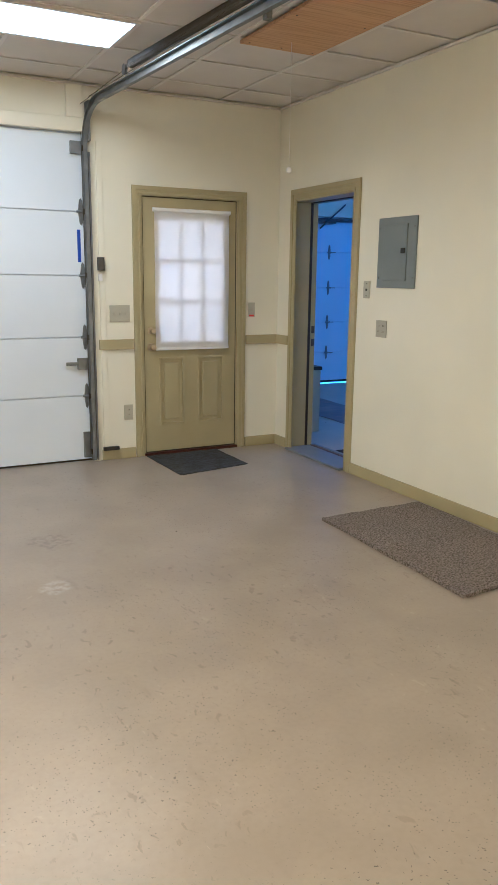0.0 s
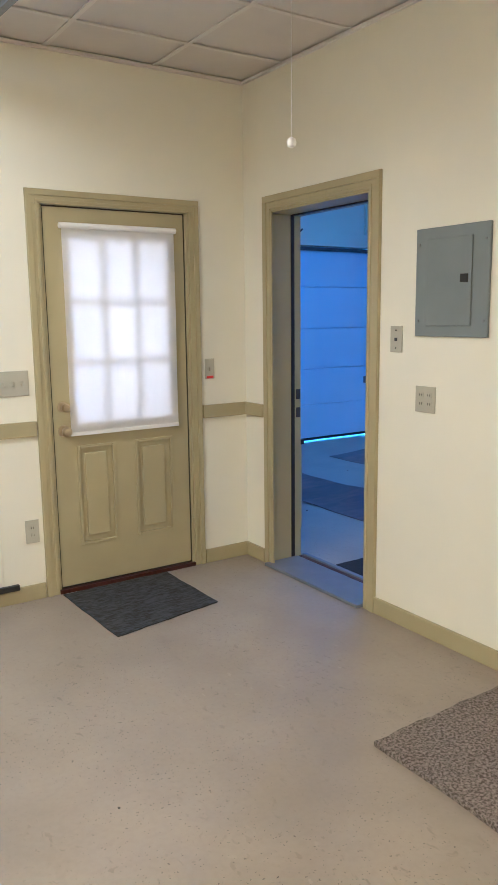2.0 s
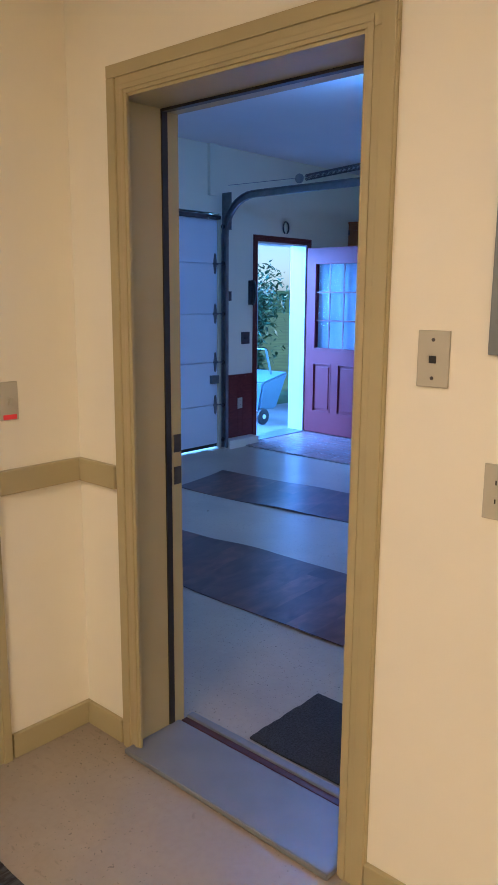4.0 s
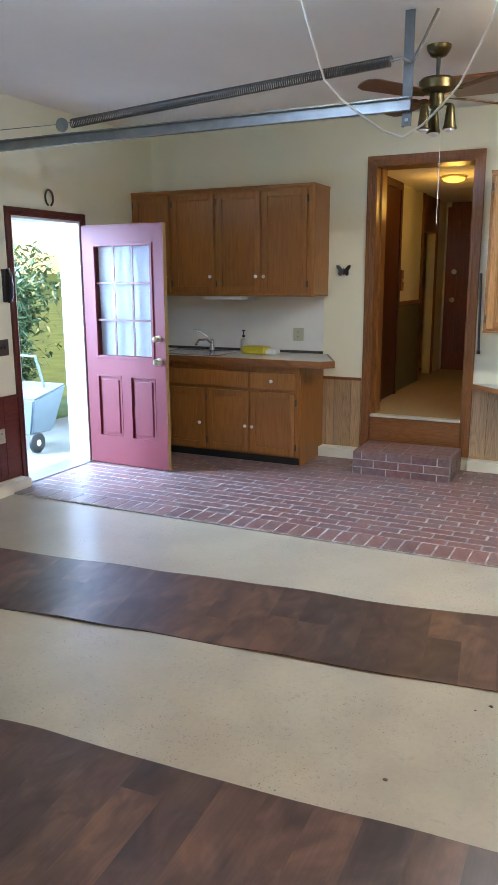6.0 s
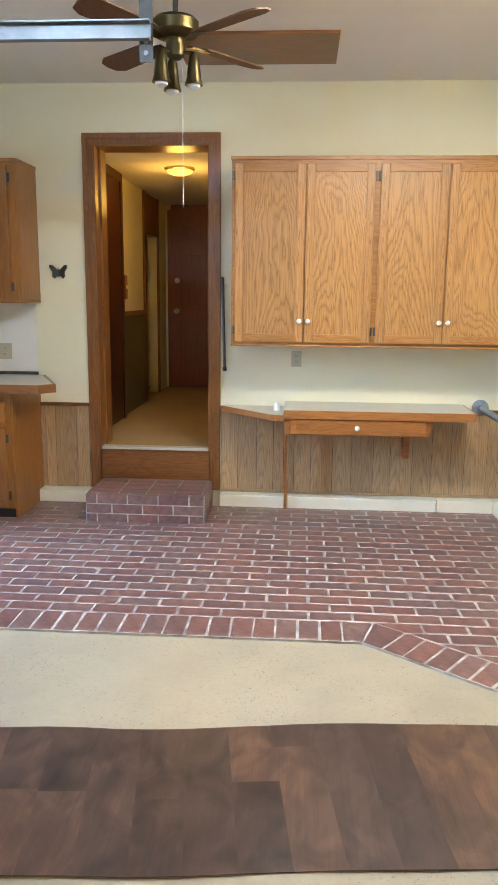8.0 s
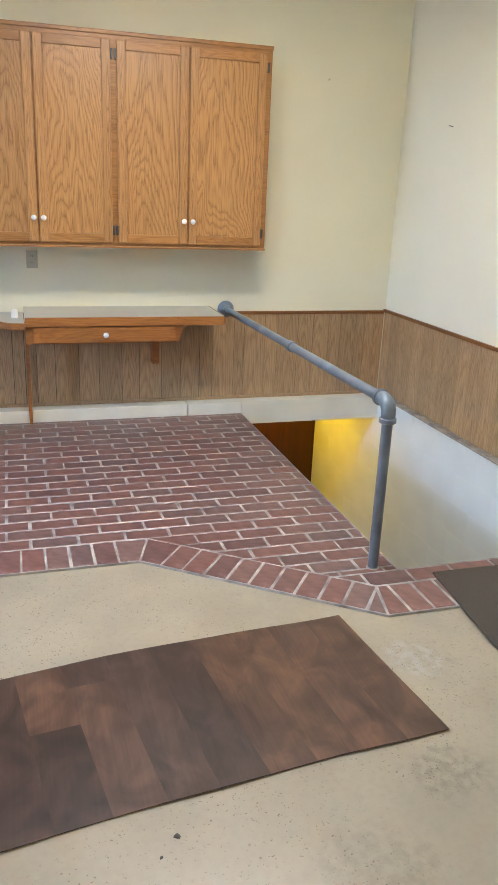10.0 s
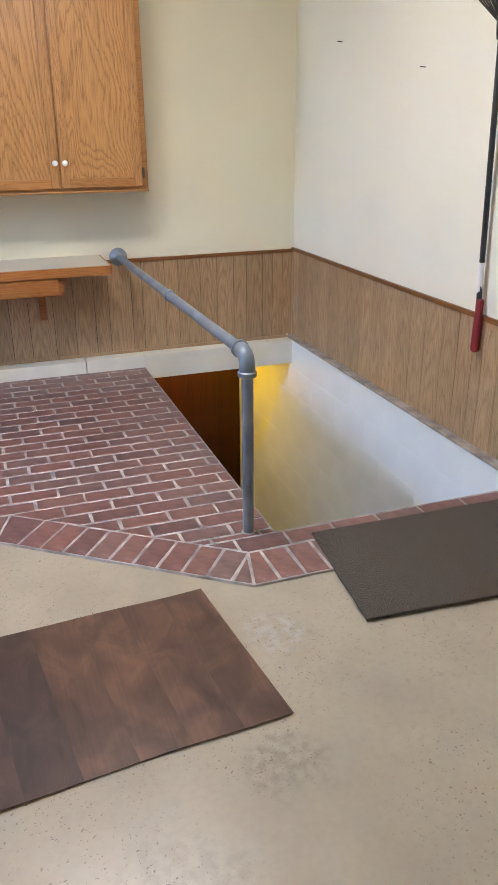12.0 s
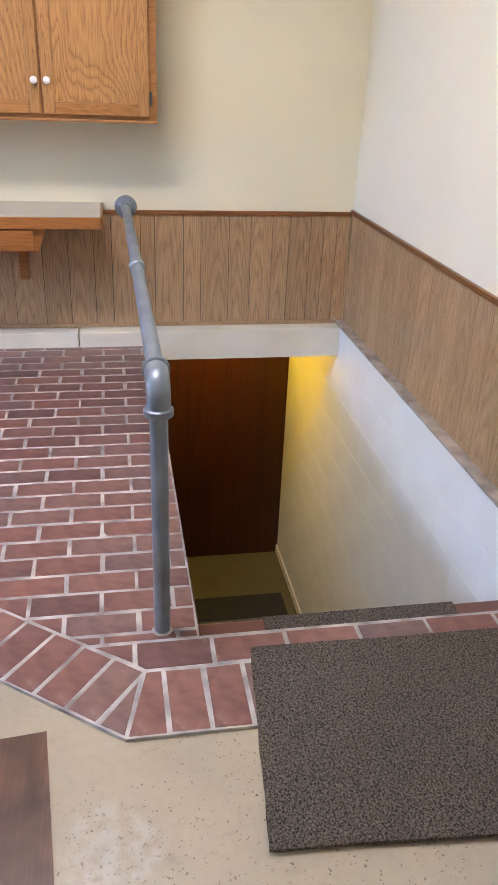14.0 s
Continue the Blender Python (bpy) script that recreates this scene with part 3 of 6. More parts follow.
solo("wall_rake", box(0.235, XC, YD - 0.2, YD, 0.11, 3.1), M_WALL3, "pale painted wall", kind=S)
solo("ceiling_back_garage", box(0.235, XC, YD, YN, 2.88, 3.1), M_CEIL2, "white painted ceiling", kind=S)
solo("roof_slab", box(-5.6, 12, -9, 3.5, 3.1, 3.2), M_CEIL2, kind=S)
solo("ceiling_hatch", box(5.36, 5.91, -0.70, 0.20, 2.862, 2.879, bevel=0.003), M_CASINGY, "brown wooden attic hatch set in the white ceiling", kind=S)
solo("wall_back_side", box(0.2352, 0.2402, YD, YN, 2.1, 2.88), M_WALL2, kind=S)

# stairwell
YL = -1.90
SX, SE, SZ = 3.825, 7.44, -2.28
solo("wall_stair_outer", box(0.235, SE, YD - 0.2, -2.985, -2.5, 0.10), M_BLOCK, "white painted block wall", kind=S)
stair_wall = [o for o in scene.objects if o.name == "wall_stair_outer"][0]
ORG[stair_wall] = Vector((0, 0, 0))
BLOCKS = {}
for j in range(13):
    z0 = 0.095 - 0.2 * (j + 1)
    x = 3.70 + (0.2 if j % 2 else 0.0)
    while x < SE - 0.02:
        w = round(min(0.4, SE - x), 3)
        if w not in BLOCKS:
            BLOCKS[w] = finish(box(0.0006, w - 0.0006, -2.9855, -2.9842, 0.0006, 0.1994), "block", M_BLOCK)
        ob = new("block", BLOCKS[w])
        ob.parent = stair_wall
        ob.location = (x, 0, z0)
        x += w
solo("wall_stair_inner", box(SX, SE, YL, YL + 0.15, -2.5, -0.075), M_BLOCK, kind=S)
solo("wall_stair_head", box(SX - 0.3, SX, YD, YL + 0.15, -2.5, -0.075), M_BLOCK, kind=S)
solo("wall_stair_end", box(SE, SE + 0.1, -3.2, YL + 0.15, -2.5, 0.1), M_DARKDOOR, "dark stained wood panelling", kind=S)
solo("ceiling_stairs", box(6.56, SE, -3.0, YL + 0.15, -0.05, 0.1), M_WALL2, kind=S)
solo("floor_stairs", box(6.3, SE, -3.0, YL + 0.1, -2.4, SZ), M_OLIVE, "olive painted basement floor", kind=S)
solo("beam_stairs", box(6.24, 6.56, -2.984, YL - 0.001, -0.075, 0.095, bevel=0.004), M_CURB, "white painted beam over the stairwell", kind=S)
bm = bmesh.new()
bx(bm, 5.6, SE, -2.984, -2.972, SZ, SZ + 0.07)
solo("baseboard_stairs", bm, M_WHITE, kind=S)
bm = bmesh.new()
bx(bm, 3.80, XC, YD, -2.975, 0.10, 0.115, bevel=0.003)
bx(bm, 0.24, 3.8, YD, -3.01, 0.0, 0.11)
solo("trim_stair_ledge", bm, M_LEDGE, "worn wooden ledge strip", kind=S)
for i in range(10):
    x0, z = (SX, -0.19) if i == 0 else (SX + 0.265 + 0.248 * (i - 1), -0.19 - 0.209 * i)
    stp = thing("stair_step", "brown painted stair step with a looped carpet pad" , "stair step", (x0 + 0.13, -2.44, z - 0.19), "basement stair steps")
    part("tread", box(x0, x0 + (0.285 if i == 0 else 0.266), -2.983, YL - 0.002, z - 0.04, z, bevel=0.006), M_STAIR, stp)
    part("riser", box(x0 + (0.245 if i == 0 else 0.228), x0 + (0.262 if i == 0 else 0.245), -2.98, YL - 0.004, z - 0.205, z - 0.04), M_STAIR, stp)
    part("carpet_pad", box(x0 + 0.03, x0 + (0.287 if i == 0 else 0.268), -2.80, -2.14, z + 0.0005, z + 0.009, bevel=0.003), M_MAT2, stp, "brown looped carpet pad")

sheet("stair_foot_mat", [(6.60, -2.22), (6.87, -2.22), (6.87, -2.90), (6.60, -2.90)], SZ + 0.001, 0.006, M_BLACKMAT, "black mat on the basement floor at the foot of the stairs", "door mat", 12, 0.001)

# curb, panelling, rails
solo("curb_kitchen", box(6.24, XC, 0.99, 1.37, -0.02, 0.095, bevel=0.004), M_CURB, "white painted concrete curb", kind=S)
for a, b in ((-0.45, 0.03), (-1.505, -0.455), (YL, -1.51)):
    solo("curb_block", box(6.24, XC, a, b, -0.02, 0.093, bevel=0.005), M_CURB, "white painted concrete curb block", kind=S)
solo("curb_exit", box(3.90, 4.34, YN - 0.10, YN, -0.02, 0.085, bevel=0.005), M_CURB, kind=S)


def panelling(name, axis, face, out, u0, u1, z0, z1, mat, seed):
    """Sheet panelling: boards of uneven width with grooves between them."""
    r = random.Random(seed)
    base = bmesh.new()
    f0, f1 = sorted((face, face + out * 0.004))
    bx(base, *((f0, f1, u0, u1) if axis == "x" else (u0, u1, f0, f1)), z0, z1)
    root = solo(name, base, M_BLACK, "wood-grain wall panelling with dark grooves", kind=S)
    u = u0
    while u < u1 - 0.01:
        w = min(r.choice((0.075, 0.095, 0.12, 0.135, 0.155)), u1 - u)
        if u1 - u - w < 0.03:
            w = u1 - u
        f0, f1 = sorted((face + out * 0.0042, face + out * 0.009))
        a = (f0, f1, u + 0.0015, u + w - 0.0015) if axis == "x" else (u + 0.0015, u + w - 0.0015, f0, f1)
        part("panel_board", box(*a, z0 + 0.001, z1 - 0.001), mat, root)
        u += w
    return root


panelling("wainscot_kitchen_a", "x", XC, -1, 0.99, 1.37, 0.10, 0.705, M_PANEL, 1)
panelling("wainscot_kitchen_b", "x", XC, -1, YD + 0.012, 0.03, 0.10, 0.705, M_PANEL, 2)
panelling("wainscot_rake", "y", YD, 1, 0.25, XC - 0.012, 0.118, 0.715, M_PANEL, 3)
panelling("wainscot_exit", "y", YN, -1, 3.90, 4.34, 0.09, 0.71, M_DARKRED, 4)
for nm, bm, mt in (("trim_rail_kitchen", box(XC - 0.018, XC, YD + 0.018, 0.03, 0.705, 0.728, bevel=0.003), M_CASINGY),
                   ("trim_rail_kitchen_end", box(XC - 0.018, XC, 0.99, 1.37, 0.70, 0.725, bevel=0.003), M_CASINGY),
                   ("trim_rail_rake", box(0.25, XC, YD, YD + 0.018, 0.715, 0.738, bevel=0.003), M_CASINGX),
                   ("trim_rail_exit", box(3.90, 4.34, YN - 0.018, YN, 0.71, 0.73, bevel=0.003), M_DARKRED),
                   ("trim_low_kitchen", box(XC - 0.02, XC, YD + 0.05, 0.03, 0.0955, 0.115, bevel=0.003), M_PANEL)):
    solo(nm, bm, mt, kind=S)

# kitchen-wall doorway and hall
casing("x", XC, -1, 0.12, 0.90, 2.48, 0.085, M_CASING, "trim_hall_doorway", z0=0.10)
jb = bmesh.new()
bx(jb, XC - 0.002, XC + 0.24, 0.1045, 0.12, 0.40, 2.4955)
bx(jb, XC - 0.002, XC + 0.24, 0.90, 0.9155, 0.40, 2.4955)
bx(jb, XC - 0.002, XC + 0.24, 0.12, 0.90, 2.48, 2.4955)
bx(jb, XC + 0.10, XC + 0.24, 0.12, 0.135, 0.40, 2.48)
bx(jb, XC + 0.10, XC + 0.24, 0.885, 0.90, 0.40, 2.48)
solo("trim_hall_jamb", jb, M_CASING, kind=S)
bm = bmesh.new()
for z in (0.60, 1.35, 2.20):
    bx(bm, XC + 0.05, XC + 0.085, 0.118, 0.126, z, z + 0.10)
solo("trim_hinges", bm, M_BRASS, kind=S)
solo("door_hall_threshold", box(XC - 0.03, XC + 0.035, 0.121, 0.899, 0.3915, 0.414, bevel=0.004), M_LAM, kind=S)
solo("riser_hall", box(XC - 0.012, XC + 0.2, 0.10, 0.92, 0.1, 0.391), M_CASINGY, "brown riser below the hall floor", kind=S)
solo("floor_hall", box(XC + 0.036, 11.2, -0.2, 2.6, 0.3, 0.404), M_HALLC, "gold-tan hall carpet", kind=S)
solo("ceiling_hall", box(XC + 0.2, 11.2, -0.2, 2.6, 2.50, 2.6), M_CEIL2, kind=S)
solo("wall_hall_right", box(XC + 0.2, 10.2, -0.2, 0.0, 0.3, 2.55), M_WALL2, kind=S)
solo("wall_hall_left", wall_with_holes("y", 1.07, 1.17, XC + 0.2, 10.2, 0.3, 2.5, [(8.80, 9.45, 0.35, 2.1)]), M_WALL2, kind=S)
solo("wall_hall_end", box(10.0, 10.1, -0.2, 2.6, 0.3, 2.55), M_WALL2, kind=S)
# Side room's walls: its darkness is put into their colour.
solo("wall_hall_room", box(8.5, 10.1, 1.5, 1.6, 0.3, 2.55), M_DIMROOM, kind=S)
solo("wall_hall_room_side", box(8.5, 8.6, 1.17, 2.4, 0.3, 2.55), M_DIMROOM, kind=S)
solo("wainscot_hall", box(7.68, 8.70, 1.055, 1.07, 0.40, 1.30), M_OLIVE, kind=S)
solo("trim_hall_rail", box(7.68, 8.70, 1.045, 1.07, 1.30, 1.34, bevel=0.004), M_CASINGX, kind=S)
bm = bmesh.new()
bx(bm, 8.71, 8.80, 1.05, 1.07, 0.40, 2.499)
bx(bm, 9.45, 9.50, 1.05, 1.07, 0.40, 2.499)
bx(bm, 8.80, 9.45, 1.05, 1.07, 2.1, 2.2)
bx(bm, 8.81, 9.44, 1.052, 1.066, 2.2, 2.49)
solo("trim_side_opening", bm, M_CASING, kind=S)
sd = thing("hall_side_door", "closed dark wooden door in the hall's side wall", "door", (7.5, 1.05, 0.40))
part("leaf", box(7.105, 7.60, 1.03, 1.068, 0.41, 2.42, bevel=0.003), M_DARKDOOR, sd)
cs = bmesh.new()
bx(cs, 7.02, 7.115, 1.02, 1.07, 0.40, 2.495)
bx(cs, 7.605, 7.67, 1.02, 1.07, 0.40, 2.495)
bx(cs, 7.115, 7.605, 1.02, 1.07, 2.425, 2.495)
part("frame", cs, M_DARKDOOR, sd)
sw = thing("light_switch", "light switch on a brown wooden plate on the hall wall", "light switch", (7.9, 1.07, 1.45))
part("plate", box(7.85, 7.95, 1.055, 1.0695, 1.45, 1.66, bevel=0.004), M_CASING, sw)
part("toggle", box(7.893, 7.907, 1.040, 1.0549, 1.54, 1.57), M_WHITE, sw)


def panel_door(parent, w, h, t, mat, fields, y0=0.0, z0=0.0, glazed=None):
    """A door leaf in x and z with sunk and raised fields; glazed: a hole (x, x, z, z) for a window."""
    holes = [(a, b, c, d) for a, b, c, d in fields] + ([glazed] if glazed else [])
    bm = wall_with_holes("y", y0, y0 + t, 0, w, z0, z0 + h, holes)
    part("leaf", bm, mat, parent)
    for a, b, c, d in fields:
        f = bmesh.new()
        bx(f, a - 0.001, b + 0.001, y0 + 0.014, y0 + t - 0.014, c - 0.001, d + 0.001)
        bx(f, a + 0.03, b - 0.03, y0 + 0.006, y0 + t - 0.006, c + 0.03, d - 0.03, bevel=0.005)
        part("door_panel", f, mat, parent)
        m = bmesh.new()
        for k in (y0 - 0.003, y0 + t - 0.007):
            for q in ((a - 0.008, a + 0.004, c, d), (b - 0.004, b + 0.008, c, d), (a - 0.008, b + 0.008, c - 0.008, c + 0.004), (a - 0.008, b + 0.008, d - 0.004, d + 0.008)):
                bx(m, q[0], q[1], k, k + 0.010, q[2], q[3], bevel=0.002)
        part("panel_moulding", m, mat, parent)


def knob(parent, x, y, z, out, mat, r=0.027, name="door_knob"):
    bm = lathe([(r * 1.15, 0), (r * 1.15, 0.006), (r * 0.4, 0.01), (r * 0.4, 0.03), (r * 0.9, 0.04), (r, 0.055), (r * 0.7, 0.066), (0.004, 0.068)], seg=18)
    bmesh.ops.rotate(bm, verts=bm.verts, matrix=Matrix.Rotation(radians(90 if out < 0 else -90), 3, "X"))
    bmesh.ops.translate(bm, verts=bm.verts, vec=(x, y, z) if ORG[parent].length == 0 else (x, y, z))
    return part(name, bm, mat, parent, smooth=True)


# door at the end of the hall
M_ENDDOOR = wood("red_stained_door_wood", (0.24, 0.065, 0.024), (0.14, 0.035, 0.013), "z", 1.0, 0.4, 4, 0.03, 14)
hd = thing("hall_end_door", "closed dark stained six-panel wooden door at the end of the hall", "door", (9.955, 0.99, 0.40), turn=-90)
panel_door(hd, 0.76, 2.0, 0.035, M_ENDDOOR, [(0.10, 0.33, 0.22, 0.78), (0.43, 0.66, 0.22, 0.78), (0.10, 0.33, 0.92, 1.55), (0.43, 0.66, 0.92, 1.55), (0.10, 0.33, 1.66, 1.88), (0.43, 0.66, 1.66, 1.88)], y0=-0.03, z0=0.01)
knob(hd, 0.06, -0.03, 0.90, -1, M_BRASS)
# White disc stands in for a bright reflection on the door.
part("ornament", lathe([(0.032, -0.034), (0.032, -0.044), (0.004, -0.048)], (0.07, 0, 1.25), axis="y", seg=12), M_WHITE, hd, "round white disc in place of a bright reflection")
cs = bmesh.new()
bx(cs, 9.97, 9.999, 0.995, 1.04, 0.40, 2.44)
bx(cs, 9.97, 9.999, 0.01, 0.225, 0.40, 2.44)
bx(cs, 9.97, 9.999, 0.2251, 0.9949, 2.41, 2.499)
solo("trim_end_door", cs, M_ENDDOOR, kind=S)
hl = thing("hall_ceiling_light", "lit amber glass dome ceiling light in the hall", "ceiling light", (7.3, 0.42, 2.5))
part("rim", lathe([(0.125, 2.499), (0.125, 2.485), (0.11, 2.478)], (7.38, 0.48, 0), seg=28), M_BRASS, hl, smooth=True)
part("dome", lathe([(0.105, 2.477), (0.09, 2.458), (0.05, 2.444), (0.004, 2.44)], (7.38, 0.48, 0), seg=28), M_DOME, hl, smooth=True)

# ---- front garage: sectional door ----


def hinge(parent, x, y, z, s=1.0):
    bm = bmesh.new()
    pts = [(-0.022, 0), (-0.012, 0.085), (0.0, 0.10), (0.012, 0.085), (0.022, 0), (0.012, -0.085), (0, -0.10), (-0.012, -0.085)]
    lo = [bm.verts.new((x + a * s, y, z + b * s)) for a, b in pts]
    hi = [bm.verts.new((x + a * s * 0.85, y - 0.008, z + b * s * 0.95)) for a, b in pts]
    bm.faces.new(lo)
    bm.faces.new(hi[::-1])
    for i in range(8):
        bm.faces.new((lo[i], lo[(i + 1) % 8], hi[(i + 1) % 8], hi[i]))
    lathe([(0.009, -0.035), (0.009, 0.035)], (x, y - 0.012, z), axis="x", seg=8, bm=bm)
    lathe([(0.005, 0), (0.005, 0.09)], (x, y - 0.03, z), axis="x", seg=8, bm=bm)
    return part("hinge", bm, M_GALV, parent)


def section_door(name, label, x0, x1, y, joints, at):
    d = thing(name, label, "garage door", at)
    for a, b in zip(joints, joints[1:]):
        s = part("section", box(x0, x1, y, y + 0.045, a + 0.0035, b - 0.0035, bevel=0.004), M_GDOOR, d)
    # Unseen sheet added behind the sections so no daylight leaks through joints.
    part("backing", box(x0 + 0.01, x1 - 0.01, y + 0.02, y + 0.03, joints[0] + 0.01, joints[-1] - 0.01), M_GDOOR, d)
    part("bottom_seal", box(x0, x1, y + 0.008, y + 0.04, joints[0] - 0.012 if joints[0] < 0.02 else joints[0] - 0.028, joints[0] + 0.0035), M_BLACK, d, "black rubber bottom seal")
    return d


g1 = section_door("garage_door", "closed white panelled steel garage door with steel hinges", -4.40, -1.666, 0.035, [0.012, 0.53, 0.99, 1.46, 1.93, 2.49], (-3.05, 0.06, 0))
for z in (0.53, 0.99, 1.46, 1.93):
    hinge(g1, -1.70, 0.034, z)
    hinge(g1, -3.05, 0.034, z)
part("roller_bracket", box(-1.77, -1.685, 0.005, 0.0345, 2.34, 2.43, bevel=0.003), M_GALV, g1)
part("bottom_bracket", box(-1.74, -1.675, 0.02, 0.0345, 0.03, 0.24, bevel=0.003), M_GALV, g1)
lk = bmesh.new()
bx(lk, -1.77, -1.685, -0.005, 0.0345, 0.74, 0.83, bevel=0.004)
bx(lk, -1.86, -1.77, 0.005, 0.02, 0.775, 0.80, bevel=0.003)
part("slide_lock", lk, M_GALV, g1, "steel slide lock")
part("label_strip", box(-1.735, -1.71, 0.0325, 0.0348, 1.56, 1.80), M_BLUE, g1, "blue and yellow warning sticker")
for z in (0.08, 0.53, 0.99, 1.46, 1.93, 2.38):
    part("roller", lathe([(0.022, 0), (0.022, 0.012)], (-1.69, 0.0, z), axis="x", seg=12), M_DARKMETAL, g1)


def track_path(x, ywall, zt, yend, r=0.30):
    pts = [(x, ywall, 0.02), (x, ywall, zt - r)]
    for i in range(1, 9):
        a = math.pi / 2 * i / 8
        pts.append((x, ywall - r + r * math.cos(a), zt - r + r * math.sin(a)))
    pts.append((x, yend, zt + 0.02))
    return pts


def rail(points, w, lip, bm=None):
    """A C-shaped steel channel that follows points in a plane of constant x."""
    bm = bm or bmesh.new()
    prof = [(-lip, -w), (0, -w), (0, w), (-lip, w), (-lip, w - 0.006), (-0.003, w - 0.006), (-0.003, -w + 0.006), (-lip, -w + 0.006)]
    rings = []
    pts = [Vector(p) for p in points]
    for i, p in enumerate(pts):
        d = (pts[min(i + 1, len(pts) - 1)] - pts[max(i - 1, 0)]).normalized()
        n = Vector((1, 0, 0)).cross(d).normalized()
        rings.append([bm.verts.new(p + Vector((1, 0, 0)) * a + n * b) for a, b in prof])
    k = len(prof)
    for a, b in zip(rings, rings[1:]):
        for i in range(k):
            bm.faces.new((a[i], a[(i + 1) % k], b[(i + 1) % k], b[i]))
    bm.faces.new(rings[0])
    bm.faces.new(rings[-1][::-1])
    return bm


def spring(y0, y1, x, z, r=0.026, wire=0.0035, pitch=0.0125, steps=9):
    n = int(abs(y1 - y0) / pitch)
    pts = []
    for i in range(n * steps + 1):
        a = 2 * math.pi * i / steps
        pts.append((x + r * math.cos(a), y0 + (y1 - y0) * i / (n * steps), z + r * math.sin(a)))
    return tube(pts, wire, 4)


t1 = thing("garage_door_track", "galvanised steel garage door track curving up to the ceiling", "door track", (-1.63, -0.03, 0))
part("rail", rail([(x - 0.035 + 0.078 * max(0.0, -y - 0.03), y, z) for x, y, z in track_path(-1.625, -0.03, 2.67, -2.75)], 0.028, 0.03), M_GALV, t1)
an = bmesh.new()
bx(an, -1.652, -1.64, -0.05, -0.0005, 0.02, 2.35)
part("jamb_angle", an, M_GALV, t1)
part("flag_bracket", box(-1.658, -1.645, -0.10, -0.001, 2.42, 2.70, bevel=0.002), M_GALV, t1)
part("cable", tube([(-1.695, -0.01, 0.1), (-1.695, -0.02, 2.68), (-1.63, -0.9, 2.74)], 0.0025, 5), M_DARKMETAL, t1)
sp = thing("garage_door_spring", "dark coiled garage door extension spring beside the track", "spring", (-1.56, -1.6, 2.72))
coil = spring(-0.95, -2.45, -1.62, 2.755)
for v in coil.verts:
    v.co.x += 0.078 * (-0.95 - v.co.y)
part("coil", coil, M_DARKMETAL, sp)
part("pulley", lathe([(0.035, -0.008), (0.02, 0), (0.035, 0.008)], (-1.63, -0.86, 2.74), axis="x", seg=14), M_GALV, sp)
part("safety_cable", tube([(-1.68, -0.2, 2.70), (-1.46, -3.0, 2.755)], 0.002, 5), M_DARKMETAL, sp)
hg = thing("track_hanger", "perforated steel angle hanging the track from the ceiling", "bracket", (-1.45, -2.43, 2.64))
part("angle", box(-1.468, -1.438, -2.45, -2.41, 2.64, 2.812), M_GALV, hg)
solo("door_bumper_bracket", box(-1.60, -1.47, -0.055, -0.03, 0.085, 0.115, bevel=0.004), M_BLACK, "black steel anchor bracket at the foot of the track", "bracket")
bm = bmesh.new()
bx(bm, -4.45, -1.62, -0.032, 0, 2.49, 2.585, bevel=0.004)
bx(bm, -1.80, -1.68, -0.032, -0.0002, 2.586, 2.81, bevel=0.004)
bx(bm, -1.664, -1.612, -0.012, -0.0001, 0.0, 2.489)
solo("trim_garage_header", bm, M_WALL1, "cream painted boards above the garage door", kind=S)
bm = bmesh.new()
bx(bm, -1.585, -1.54, -0.012, 0, 0.0, 2.44, bevel=0.003)
solo("trim_garage_stop", bm, M_WALL1, kind=S)

# outer door with blind
ed = thing("entry_door", "tan painted half-glazed door with a white roller shade", "door", (-0.8, 0.03, 0))
fx = -1.225
bm = wall_with_holes("y", 0.012, 0.056, fx, -0.405, 0.025, 2.07, [(fx + 0.135, fx + 0.685, 0.95, 1.90), (fx + 0.14, fx + 0.34, 0.26, 0.80), (fx + 0.485, fx + 0.70, 0.26, 0.80)])
part("leaf", bm, M_TAN, ed)
for a in (fx + 0.14, fx + 0.485):
    w = 0.20 if a < fx + 0.3 else 0.215
    f = bmesh.new()
    bx(f, a - 0.001, a + w + 0.001, 0.026, 0.042, 0.259, 0.801)
    bx(f, a + 0.035, a + w - 0.035, 0.016, 0.05, 0.295, 0.765, bevel=0.006)
    part("door_panel", f, M_TAN, ed)
    m = bmesh.new()
    for q in ((a - 0.012, a + 0.005, 0.248, 0.812), (a + w - 0.005, a + w + 0.012, 0.248, 0.812), (a + 0.005, a + w - 0.005, 0.248, 0.265), (a + 0.005, a + w - 0.005, 0.795, 0.812)):
        bx(m, q[0], q[1], 0.006, 0.02, q[2], q[3], bevel=0.003)
    part("panel_moulding", m, M_TAN, ed)
part("glass_pane", box(fx + 0.135, fx + 0.685, 0.03, 0.036, 0.95, 1.90), M_GLASS, ed)
mu = bmesh.new()
for x in (fx + 0.318, fx + 0.502):
    bx(mu, x - 0.012, x + 0.012, 0.018, 0.029, 0.95, 1.90)
for z in (1.265, 1.58):
    bx(mu, fx + 0.135, fx + 0.685, 0.019, 0.0285, z - 0.012, z + 0.012)
part("muntin", mu, M_WHITE, ed)
bl = bmesh.new()
nx, nz = 14, 20
grid = [[bl.verts.new((-1.135 + 0.65 * i / nx, -0.022 + 0.004 * math.sin(i * 0.9 + j * 0.35) * (1 - j / nz), 0.885 + 1.08 * j / nz)) for i in range(nx + 1)] for j in range(nz + 1)]
